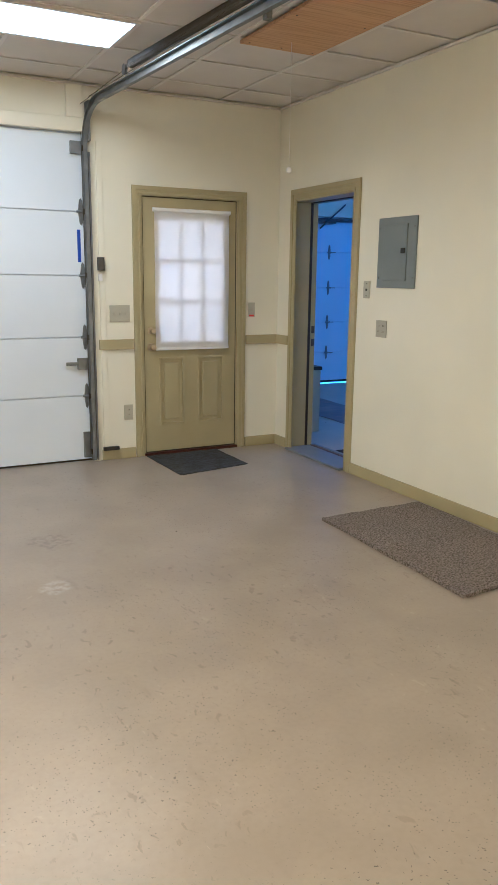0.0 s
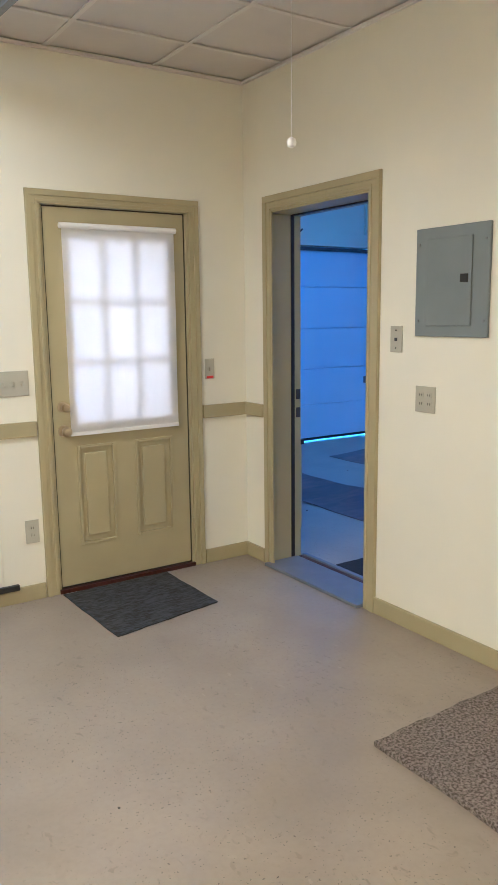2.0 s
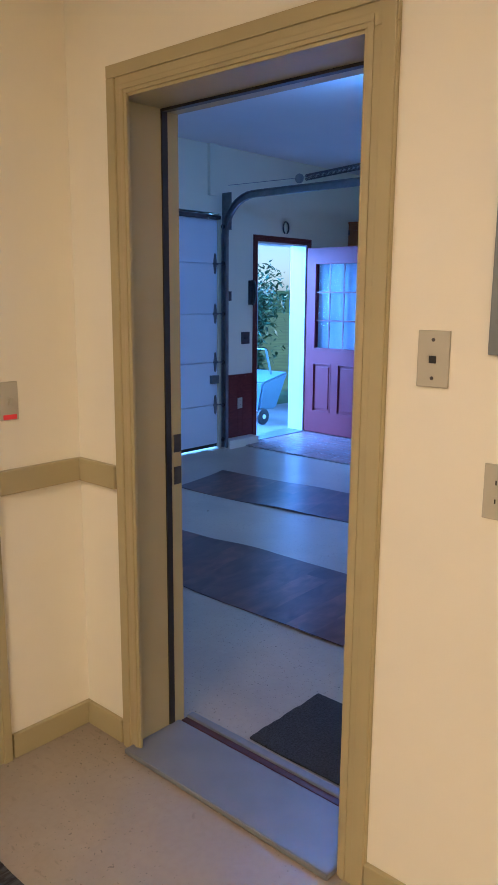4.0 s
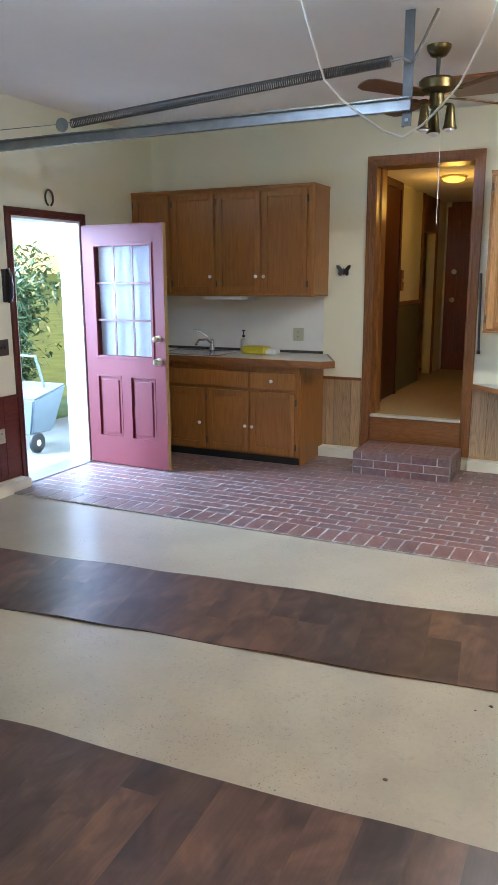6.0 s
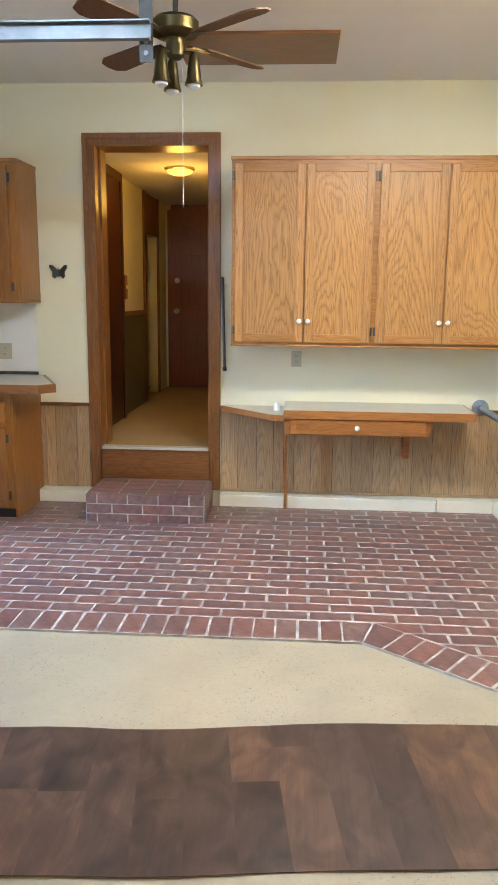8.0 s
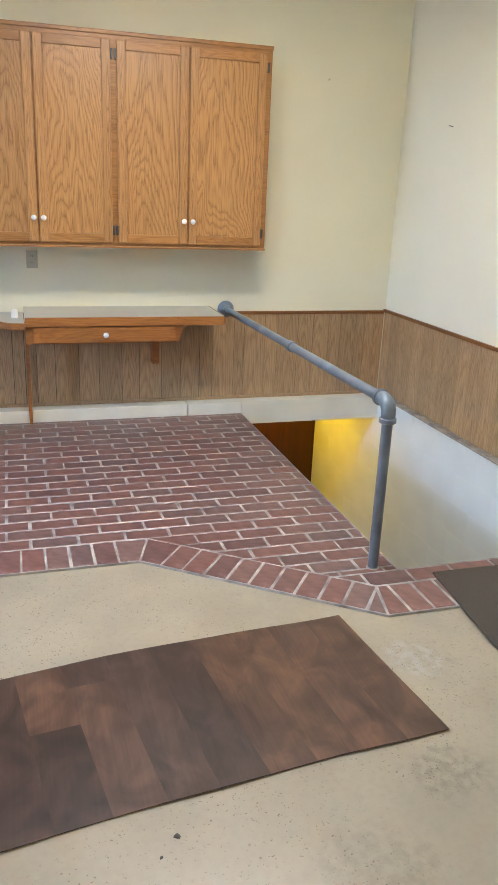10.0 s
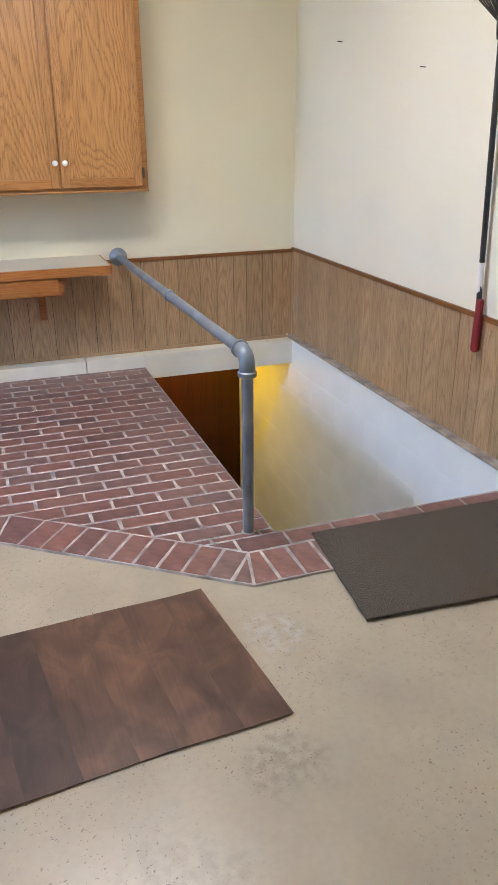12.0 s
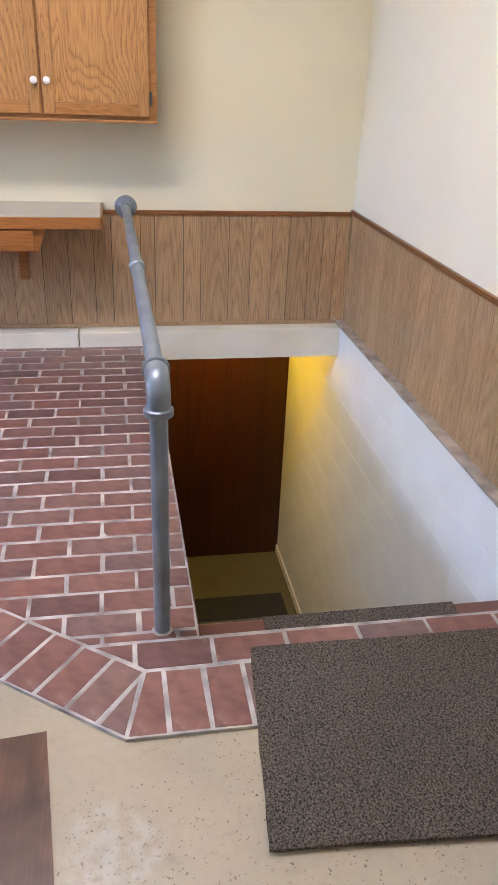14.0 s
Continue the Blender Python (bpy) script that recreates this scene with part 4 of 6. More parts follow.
for j in range(nz):
    for i in range(nx):
        bl.faces.new((grid[j][i], grid[j][i + 1], grid[j + 1][i + 1], grid[j + 1][i]))
M_BLIND = bpy.data.materials.new("translucent_shade_fabric")
M_BLIND.use_nodes = True
nt = M_BLIND.node_tree
tr = nt.nodes.new("ShaderNodeBsdfTranslucent")
tr.inputs[0].default_value = (0.86, 0.84, 0.80, 1)
df = nt.nodes.new("ShaderNodeBsdfDiffuse")
df.inputs[0].default_value = (0.80, 0.78, 0.74, 1)
mx = nt.nodes.new("ShaderNodeMixShader")
mx.inputs[0].default_value = 0.45
nt.links.new(df.outputs[0], mx.inputs[1])
nt.links.new(tr.outputs[0], mx.inputs[2])
nt.links.new(mx.outputs[0], nt.nodes["Material Output"].inputs[0])
rs = thing("roller_shade", "translucent white roller shade over the door's window, slightly wavy", "window shade", (-0.81, -0.022, 0.885))
part("fabric", bl, M_BLIND, rs)
part("roller", lathe([(0.016, -1.145), (0.016, -0.475)], (0, -0.02, 1.972), axis="x", seg=14), M_SHADE, rs, smooth=True)
part("hem_bar", box(-1.137, -0.483, -0.026, -0.017, 0.872, 0.892, bevel=0.003), M_SHADE, rs)
for z, r in ((1.03, 0.024), (0.90, 0.028)):
    knob(ed, fx + 0.06, 0.0115, z, -1, M_BRASS, r)
hb = bmesh.new()
for z in (1.83, 1.05, 0.2):
    lathe([(0.008, z), (0.008, z + 0.10)], (-0.398, -0.004, 0), seg=8, bm=hb)
part("hinge", hb, M_TAN, ed)
bm = bmesh.new()
bx(bm, -1.24, -0.39, -0.02, 0.1, 0.0, 0.022, bevel=0.003)
solo("door_outer_threshold", bm, M_DARKDOOR, kind=S)
# Black strips laid over the leaf's edges draw the shade in the door gap.
bm = bmesh.new()
bx(bm, -1.2265, -1.2205, 0.008, 0.0113, 0.023, 2.0725)
bx(bm, -0.4085, -0.4025, 0.008, 0.0113, 0.023, 2.0725)
bx(bm, -1.2205, -0.4085, 0.008, 0.0113, 2.066, 2.0725)
bx(bm, -1.2205, -0.4085, 0.008, 0.0113, 0.023, 0.030)
solo("trim_door_gasket", bm, M_BLACK, "thin black lines standing in for the shaded gap round the tan door", kind=S)
bm = bmesh.new()
bx(bm, -1.245, -1.227, 0.0, 0.12, 0.0, 2.085)
bx(bm, -0.402, -0.385, 0.0, 0.12, 0.0, 2.085)
bx(bm, -1.227, -0.402, 0.0, 0.12, 2.073, 2.085)
solo("trim_outer_jamb", bm, M_TAN, kind=S)


# wall plates
def plate(name, label, axis, face, out, u, z, w, h, slots=(), toggles=(), cat="wall outlet", mat=None, red=False):
    at = (face, u, z) if axis == "x" else (u, face, z)
    p = thing(name, label, cat, at)

    def slab(u0, u1, d0, d1, z0, z1, bevel=0.0):
        f0, f1 = sorted((face + out * d0, face + out * d1))
        return box(*((f0, f1, u0, u1) if axis == "x" else (u0, u1, f0, f1)), z0, z1, bevel=bevel)

    part("plate", slab(u - w / 2, u + w / 2, 0.0, 0.007, z, z + h, 0.002), mat or M_PLATE, p)
    for du, dz in slots:
        part("socket", slab(u + du - 0.016, u + du + 0.016, 0.0068, 0.009, z + h / 2 + dz - 0.012, z + h / 2 + dz + 0.012, 0.001), mat or M_PLATE, p)
        for k in (-0.006, 0.006):
            part("slot", slab(u + du + k - 0.0015, u + du + k + 0.0015, 0.009, 0.0095, z + h / 2 + dz - 0.004, z + h / 2 + dz + 0.006), M_BLACK, p)
    for du in toggles:
        part("toggle", slab(u + du - 0.006, u + du + 0.006, 0.0068, 0.018, z + h / 2 - 0.012, z + h / 2 + 0.010, 0.002), mat or M_PLATE, p)
    if red:
        part("label", slab(u - w / 2 + 0.008, u + w / 2 - 0.008, 0.007, 0.0078, z + 0.003, z + 0.018), M_RED, p, "red label")
    return p


plate("light_switch", "beige triple light switch plate beside the door", "y", 0.0, -1, -1.427, 1.106, 0.165, 0.13, toggles=(-0.046, 0, 0.046), cat="light switch")
plate("wall_outlet", "beige double outlet low on the wall", "y", 0.0, -1, -1.372, 0.316, 0.072, 0.125, slots=((0, 0.02), (0, -0.02)))
plate("light_switch", "beige switch plate with a red label by the corner", "y", 0.0, -1, -0.258, 1.132, 0.062, 0.12, toggles=(0,), cat="light switch", red=True)
sc = plate("phone_jack", "beige blank telephone jack plate beside the doorway", "x", 0.0, -1, -1.305, 1.325, 0.075, 0.122, toggles=(), cat="phone jack")
part("jack", box(-0.0095, -0.007, -1.313, -1.297, 1.377, 1.393), M_BLACK, sc)
for z in (1.345, 1.427):
    part("screw", lathe([(0.004, -0.0095), (0.004, -0.007)], (0, -1.305, z), axis="x", seg=8), M_DARKMETAL, sc)
q = plate("wall_outlet", "beige four-socket outlet below the breaker panel", "x", 0.0, -1, -1.497, 1.06, 0.118, 0.118, slots=((-0.025, 0.02), (-0.025, -0.02), (0.025, 0.02), (0.025, -0.02)))
plate("wall_outlet", "white outlet on the splashback above the counter", "x", XC, -1, 1.59, 1.03, 0.10, 0.115, slots=((0.0, 0.022), (0.0, -0.022)), mat=M_PLATE)
plate("wall_outlet", "beige outlet between the desk and the wall cabinets", "x", XC, -1, -0.50, 1.01, 0.07, 0.11, slots=((0, 0.02), (0, -0.02)))
plate("wall_outlet", "pale outlet on the dark red panelling", "y", YN - 0.009, -1, 4.143, 0.38, 0.07, 0.11, slots=((0, 0.02), (0, -0.02)))
plate("light_switch", "dark switch plate beside the red door", "y", YN, -1, 4.23, 1.03, 0.12, 0.12, toggles=(-0.02, 0.02), cat="light switch", mat=M_DARKMETAL)

# breaker panel
bp = thing("breaker_panel", "grey steel electrical breaker panel with a hinged cover", "electrical panel", (-0.01, -1.63, 1.40))
part("cover", box(-0.014, 0, -1.835, -1.43, 1.402, 1.868, bevel=0.004), M_GREY, bp)
part("door", box(-0.022, -0.0141, -1.75, -1.50, 1.45, 1.82, bevel=0.003), M_GREY, bp)
part("latch", box(-0.028, -0.0221, -1.735, -1.695, 1.63, 1.665, bevel=0.002), M_BLACK, bp, "black latch")
for y in (-1.45, -1.815):
    for z in (1.47, 1.80):
        part("screw", lathe([(0.006, -0.018), (0.006, -0.014)], (0, y, z), axis="x", seg=8), M_GALV, bp)
lp = thing("light_pull", "thin white pull cord with a small ball end", "pull cord", (-0.886, -1.68, 2.08))
PX, PY, PZ = -0.886, -1.68, 2.096
part("ball", lathe([(0.004, PZ - 0.018), (0.014, PZ - 0.012), (0.018, PZ), (0.014, PZ + 0.012), (0.003, PZ + 0.018)], (PX, PY, 0), seg=14), M_WHITE, lp, smooth=True)
part("cord", tube([(PX, PY, PZ + 0.016), (PX, PY, 2.826)], 0.0012, 5), M_WHITE, lp)
sn = thing("door_sensor", "grey garage door sensor box on the trim", "sensor", (-1.60, -0.03, 1.47))
part("box", box(-1.60, -1.55, -0.045, -0.0125, 1.50, 1.60, bevel=0.003), M_DARKMETAL, sn)
part("button", box(-1.596, -1.565, -0.03, -0.0125, 1.42, 1.475, bevel=0.003), M_WHITE, sn)


# loose floor coverings
sheet("area_rug", [(-0.83, -2.09), (-0.06, -2.07), (-0.08, -3.33), (-0.86, -3.365)], 0.001, 0.018, M_RUG1, "taupe shaggy rug lying along the wall", "rug", 1, 0.004)
sheet("door_mat", [(-1.235, -0.04), (-0.60, -0.03), (-0.592, -0.61), (-1.21, -0.72)], 0.001, 0.006, M_MAT1, "charcoal ribbed door mat before the tan door", "door mat", 2, 0.002)
sheet("door_mat", [(0.30, -0.51), (0.70, -0.51), (0.72, -1.30), (0.30, -1.30)], 0.001, 0.006, M_BLACKMAT, "black rubber mat just inside the doorway", "door mat", 3, 0.002)
sheet("stair_mat", [(3.755, -2.03), (3.165, -1.97), (3.10, -2.95), (3.74, -2.955)], 0.008, 0.009, M_MAT2, "brown looped mat at the head of the stairs", "mat", 4, 0.0012)


def vinyl_strip(label, c, seed, at):
    """A rolled-out strip of plank vinyl: planks across it, each a piece of its own, with a rippled long edge."""
    r = random.Random(seed)
    root = thing("vinyl_strip", label, "floor covering", at)
    c = [Vector((*p, 0)) for p in c]
    length = (c[1] - c[0]).length
    n = max(2, round(length / 0.152))
    ph = [r.uniform(0, 6) for _ in range(5)]

    def at_uv(u, v):
        p = (c[0] * (1 - u) + c[1] * u) * (1 - v) + (c[3] * (1 - u) + c[2] * u) * v
        e = 0.007 * (math.sin(u * 15 + ph[0]) + 0.5 * math.sin(u * 37 + ph[1]))
        p = p + (c[3] - c[0]).normalized() * e * (abs(v - 0.5) * 2) ** 3
        edge = (abs(v - 0.5) * 2) ** 4
        h = 0.005 + 0.0035 * math.sin(u * 19 + ph[2]) * math.sin(v * 4 + ph[3]) + 0.007 * edge * max(0.0, math.sin(u * 23 + ph[4]))
        return Vector((p.x, p.y, h))

    for i in range(n):
        cut = r.choice((0.0, 0.0, r.uniform(0.15, 0.85), r.uniform(0.2, 0.8)))
        for v0, v1 in ((0.0, cut), (cut, 1.0)) if cut else ((0.0, 1.0),):
            bm = bmesh.new()
            m = max(2, round((v1 - v0) * 8))
            us = [(i + k / 3) / n for k in range(4)]
            top = [[bm.verts.new(at_uv(u, v0 + (v1 - v0) * j / m)) for j in range(m + 1)] for u in us]
            bot = [[bm.verts.new(q.co - Vector((0, 0, min(0.0025, q.co.z - 0.0005)))) for q in row] for row in top]
            for a in range(3):
                for j in range(m):
                    bm.faces.new((top[a][j], top[a + 1][j], top[a + 1][j + 1], top[a][j + 1]))
                    bm.faces.new((bot[a][j], bot[a][j + 1], bot[a + 1][j + 1], bot[a + 1][j]))
                for j, w in ((0, 1), (m, 1)):
                    bm.faces.new((top[a][j], bot[a][j], bot[a + 1][j], top[a + 1][j]))
            for j in range(m):
                for a in (0, 3):
                    bm.faces.new((top[a][j], top[a][j + 1], bot[a][j + 1], bot[a][j]))
            part("plank", bm, M_VINYL, root, smooth=True)
    return root


vinyl_strip("dark plank-patterned vinyl strip laid on the floor beside the bricks", [(3.555, -1.505), (3.17, 2.40), (2.49, 2.25), (2.865, -1.575)], 7, (3.0, 0.4, 0))
vinyl_strip("dark plank-patterned vinyl strip with a rippled edge", [(1.93, -1.35), (1.72, 2.3), (1.06, 2.2), (1.12, -1.35)], 9, (1.5, 0.4, 0))

# ---- back garage: exit wall ----
g2 = section_door("garage_door", "closed white steel garage door with a strip of daylight below", 1.30, 3.86, YN + 0.03, [0.05, 0.447, 0.868, 1.335, 1.808, 2.262], (2.5, YN + 0.06, 0))
for z in (0.447, 0.868, 1.335, 1.808):
    for x in (1.34, 2.555, 3.825):
        hinge(g2, x, YN + 0.029, z)
part("strut", box(1.31, 3.85, YN - 0.03, YN + 0.029, 2.215, 2.25, bevel=0.003), M_DARKMETAL, g2)
part("slide_lock", box(3.75, 3.84, YN - 0.01, YN + 0.0295, 0.66, 0.74, bevel=0.004), M_GALV, g2)
part("opener_bracket", box(2.30, 2.60, YN - 0.05, YN - 0.031, 2.185, 2.225, bevel=0.003), M_DARKMETAL, g2)
part("opener_arm", tube([(2.34, YN - 0.06, 2.11), (2.64, YN - 0.20, 2.42)], 0.011, 8), M_DARKMETAL, g2)
bm = bmesh.new()
bx(bm, 1.2, 3.86, YN - 0.014, YN, 2.27, 2.42, bevel=0.003)
bx(bm, 3.70, 3.80, YN - 0.04, YN, 2.4205, 2.879, bevel=0.003)
solo("trim_garage_header_back", bm, M_WALL2, "painted boards above the garage door", kind=S)
TX = 3.96
t2 = thing("garage_door_track", "galvanised steel garage door track hung from the ceiling", "door track", (TX, YN - 0.06, 0))
part("rail", rail([(x - 0.07 * (y - 0.04) / 3.0, y, z) for x, y, z in track_path(TX, YN - 0.06, 2.42, 0.04, 0.36)], 0.032, 0.035), M_GALV, t2)
TW = TX - 0.07
part("jamb_angle", box(TW + 0.003, TW + 0.009, YN - 0.06, YN - 0.0005, 0.02, 2.10), M_GALV, t2)
part("flag_bracket", box(TW + 0.003, TW + 0.012, YN - 0.12, YN - 0.001, 2.12, 2.46, bevel=0.002), M_GALV, t2)
for z in (0.1, 0.447, 0.868, 1.335, 1.808, 2.15):
    part("roller", lathe([(0.022, 0), (0.022, 0.012)], (TW - 0.03, YN - 0.04, z), axis="x", seg=12), M_DARKMETAL, t2)
SL = Matrix.Translation((3.88, 0.12, 2.63)) @ Matrix.Rotation(radians(-3.6), 4, "X") @ Matrix.Translation((0, -0.12, 0))
sp2 = thing("garage_door_spring", "grey coiled extension spring above the garage door track", "spring", (TX - 0.03, 1.2, 2.6))
coil = spring(0.12, 2.09, 0, 0, 0.024, 0.004, 0.0125)
bmesh.ops.transform(coil, matrix=SL, verts=coil.verts)
part("coil", coil, M_DARKMETAL, sp2)
part("pulley", lathe([(0.04, -0.01), (0.022, 0), (0.04, 0.01)], (3.88, 2.16, 2.505), axis="x", seg=14), M_GALV, sp2)
part("safety_cable", tube([(TX - 0.03, YN - 0.05, 2.53), (3.88, 2.16, 2.51), (3.88, 0.09, 2.64)], 0.0025, 5), M_GALV, sp2)
part("eye_bolt", tube([(3.88, 0.13, 2.63), (3.88, 0.07, 2.64), (TX + 0.02, 0.05, 2.64)], 0.006, 6), M_GALV, sp2)
hg2 = thing("track_hanger", "grey perforated steel angle hanging the track from the ceiling", "bracket", (TX + 0.03, 0.18, 2.36))
an = bmesh.new()
bx(an, TX + 0.012, TX + 0.016, 0.035, 0.085, 2.34, 2.879)
bx(an, TX + 0.016, TX + 0.045, 0.081, 0.085, 2.34, 2.879)
part("angle", an, M_DARKMETAL, hg2)
part("brace", tube([(TX + 0.02, 0.05, 2.62), (TX + 0.05, -0.07, 2.875)], 0.008, 6), M_GALV, hg2)
for z in (2.37, 2.41):
    part("bolt", lathe([(0.009, 0), (0.009, 0.008), (0.004, 0.012)], (TX + 0.006, 0.06, z), axis="x", seg=8), M_GALV, hg2)

sn = thing("door_sensor", "small dark sensor box on the back garage door track", "sensor", (3.92, YN - 0.05, 1.46))
part("box", box(3.905, 3.94, YN - 0.085, YN - 0.045, 1.46, 1.55, bevel=0.004), M_DARKMETAL, sn)

# exit opening
casing("y", YN, -1, DE[0] - 0.0, DE[1], 2.05, 0.06, M_DARKRED, "trim_exit_door", z0=0.0)
jb = bmesh.new()
bx(jb, DE[0] - 0.001, DE[0] + 0.018, YN + 0.0, YN + 0.21, -0.02, 2.05)
bx(jb, DE[1] - 0.018, DE[1] + 0.001, YN + 0.0, YN + 0.21, -0.02, 2.05)
bx(jb, DE[0] + 0.018, DE[1] - 0.018, YN + 0.0, YN + 0.21, 2.032, 2.051)
bx(jb, DE[1] + 0.001, DE[1] + 0.11, YN + 0.171, YN + 0.20, -0.02, 2.15)
solo("trim_exit_jamb", jb, M_WHITE, "white painted door jamb", kind=S)
# Unseen strip behind the door's top edge, added to keep daylight out.
st = bmesh.new()
bx(st, 1.31, 3.80, YN + 0.08, YN + 0.168, 2.20, 2.272)
solo("trim_garage_stop", st, M_WHITE, "unseen strip added behind the garage door to block light at its top", kind=S)
solo("door_exit_threshold", box(DE[0], DE[1], YN - 0.03, YN + 0.21, -0.05, 0.018, bevel=0.004), M_GALV, kind=S)
solo("patio", box(0.6, 9.0, 3.312, 4.9, -0.12, -0.045), paint("grey_patio_concrete", (0.22, 0.22, 0.21), 0.8, 0.12, 2, bs=60, bstr=0.5), kind=S)

rd = thing("red_door", "open crimson half-glazed door with two lower panels and brass knobs", "door", (5.205, YN - 0.02, 0.02), turn=-93.0)
panel_door(rd, 0.815, 1.995, 0.044, M_REDDOOR, [(0.115, 0.355, 0.24, 0.76), (0.46, 0.70, 0.24, 0.76)], y0=0.0, z0=0.0, glazed=(0.125, 0.69, 0.93, 1.83))
part("glass_pane", box(0.126, 0.689, 0.018, 0.026, 0.931, 1.829), M_GLASS, rd)
mu = bmesh.new()
for x in (0.313, 0.502):
    bx(mu, x - 0.008, x + 0.008, 0.010, 0.0175, 0.931, 1.829)
for z in (1.23, 1.53):
    bx(mu, 0.126, 0.689, 0.0105, 0.0172, z - 0.008, z + 0.008)
part("muntin", mu, M_DARKRED, rd)
cu = bmesh.new()
nx = 40
rows_ = [[cu.verts.new((0.10 + 0.61 * i / nx, 0.058 + 0.0025 * math.sin(i * 0.8 + 0.3 * j), 0.90 + 0.48 * j)) for i in range(nx + 1)] for j in range(3)]
for j in range(2):
    for i in range(nx):
        cu.faces.new((rows_[j][i], rows_[j][i + 1], rows_[j + 1][i + 1], rows_[j + 1][i]))
part("sheer_curtain", cu, M_CURTAIN, rd, "white gathered sheer curtain", smooth=True)
wf = bmesh.new()
for k in (-0.008, 0.036):
    for q in ((0.105, 0.13, 0.91, 1.85), (0.685, 0.71, 0.91, 1.85), (0.13, 0.685, 0.91, 0.935), (0.13, 0.685, 1.825, 1.85)):
        bx(wf, q[0], q[1], k, k + 0.016, q[2], q[3], bevel=0.003)
part("window_frame", wf, M_REDDOOR, rd)
for z, r in ((0.905, 0.028), (1.09, 0.025)):
    knob(rd, 0.755, 0.0, z, -1, M_BRASS, r)
    knob(rd, 0.755, 0.044, z, 1, M_BRASS, r)
part("leaf_edge", box(0.8152, 0.8172, 0.001, 0.043, 0.0, 1.995), M_PLY, rd, "bare tan wooden edge")
part("latch_plate", box(0.8173, 0.8182, 0.01, 0.034, 0.86, 0.95), M_BRASS, rd)
hs = thing("horseshoe", "small dark iron horseshoe hanging above the door", "horseshoe", (4.84, YN - 0.012, 2.15))
pts = [(4.84 + 0.045 * math.cos(a), YN - 0.012, 2.205 + 0.06 * math.sin(a)) for a in [radians(-70 + 320 * i / 16) for i in range(17)]]
part("shoe", tube(pts, 0.008, 6), M_DARKMETAL, hs)
wp = thing("wall_phone", "black wall telephone handset hanging beside the exit", "telephone", (4.30, YN - 0.03, 1.40))
part("cradle", box(4.27, 4.33, YN - 0.03, YN - 0.0005, 1.42, 1.66, bevel=0.006), M_BLACK, wp)
part("handset", tube([(4.30, YN - 0.035, 1.42), (4.30, YN - 0.06, 1.46), (4.30, YN - 0.065, 1.54), (4.30, YN - 0.06, 1.62), (4.30, YN - 0.035, 1.66)], 0.016, 8), M_BLACK, wp, smooth=True)

# ---- kitchen run ----


def cabinet_door(parent, y0, y1, z0, z1, xf, mat, knob_at=None, hinge_y=None, name="door"):
    """Framed cabinet door on a face at xf, looking to -x: stiles, rails and a sunk panel."""
    d = part(name, box(xf - 0.004, xf - 0.0005, y0, y1, z0, z1), mat, parent)
    w = 0.052
    for q in ((y0, y0 + w, z0, z1), (y1 - w, y1, z0, z1)):
        part("stile", box(xf - 0.019, xf - 0.0042, q[0], q[1], q[2], q[3], bevel=0.006), mat, d)
    for q in ((y0 + w, y1 - w, z0, z0 + w), (y0 + w, y1 - w, z1 - w, z1)):
        part("rail", box(xf - 0.019, xf - 0.0042, q[0], q[1], q[2], q[3], bevel=0.003), M_OAKH if mat is M_OAKL else mat, d)
    part("door_panel", box(xf - 0.010, xf - 0.0042, y0 + w + 0.001, y1 - w - 0.001, z0 + w + 0.001, z1 - w - 0.001), mat, d)
    if knob_at:
        part("knob", lathe([(0.006, 0.0), (0.006, -0.012), (0.014, -0.016), (0.016, -0.024), (0.009, -0.031), (0.002, -0.032)], (xf - 0.019, *knob_at), axis="x", seg=14), M_WHITE, d, "round white ceramic knob", smooth=True)
    if hinge_y is not None:
        for z in (z0 + 0.075, z1 - 0.075):
            part("hinge", box(xf - 0.022, xf - 0.001, hinge_y - 0.006, hinge_y + 0.006, z - 0.028, z + 0.028, bevel=0.002), M_DARKMETAL, d)
    return d


def wall_cabinet(label, y0, y1, z0, z1, xf, mat, mat_h, doors, at):
    c = thing("wall_cabinet", label, "cabinet", at)
    part("body", box(xf + 0.019, XC - 0.001, y0, y1, z0 + 0.004, z1 - 0.022), mat, c)
    ff = [y0] + [d[0] for d in doors] + [y1]
    part("face_frame", box(xf, xf + 0.0188, y0, y1, z0, z1 - 0.022, bevel=0.002), mat_h, c)
    part("top_trim", box(xf - 0.006, XC - 0.001, y0 - 0.005, y1 + 0.005, z1 - 0.0218, z1, bevel=0.003), mat_h, c)
    part("bottom_trim", box(xf - 0.004, XC - 0.001, y0 - 0.003, y1 + 0.003, z0 - 0.012, z0 - 0.0005, bevel=0.003), mat_h, c)
    for a, b, ky, hy in doors:
        cabinet_door(c, a, b, z0 + 0.018, z1 - 0.045, xf, mat, (ky, z0 + 0.155), hy)
    return c


wall_cabinet("honey oak wall cabinet with four framed doors and white knobs", -1.935, -0.072, 1.185, 2.355, 5.985, M_OAKL, M_OAKH,
             [(-0.535, -0.095, -0.512, -0.088), (-0.968, -0.545, -0.568, -0.975), (-1.422, -1.003, -1.40, -0.996), (-1.90, -1.432, -1.455, -1.907)], (6.15, -1.0, 1.18))
wall_cabinet("brown oak wall cabinet over the counter with white knobs", 1.315, YN - 0.002, 1.445, 2.345, 5.985, M_OAKD, M_OAKD,
             [(1.375, 1.782, 1.755, 1.368), (1.80, 2.215, 1.83, 2.222), (2.245, 2.665, 2.275, 2.672), (2.70, 3.07, 2.73, 3.078)], (6.15, 2.2, 1.44))

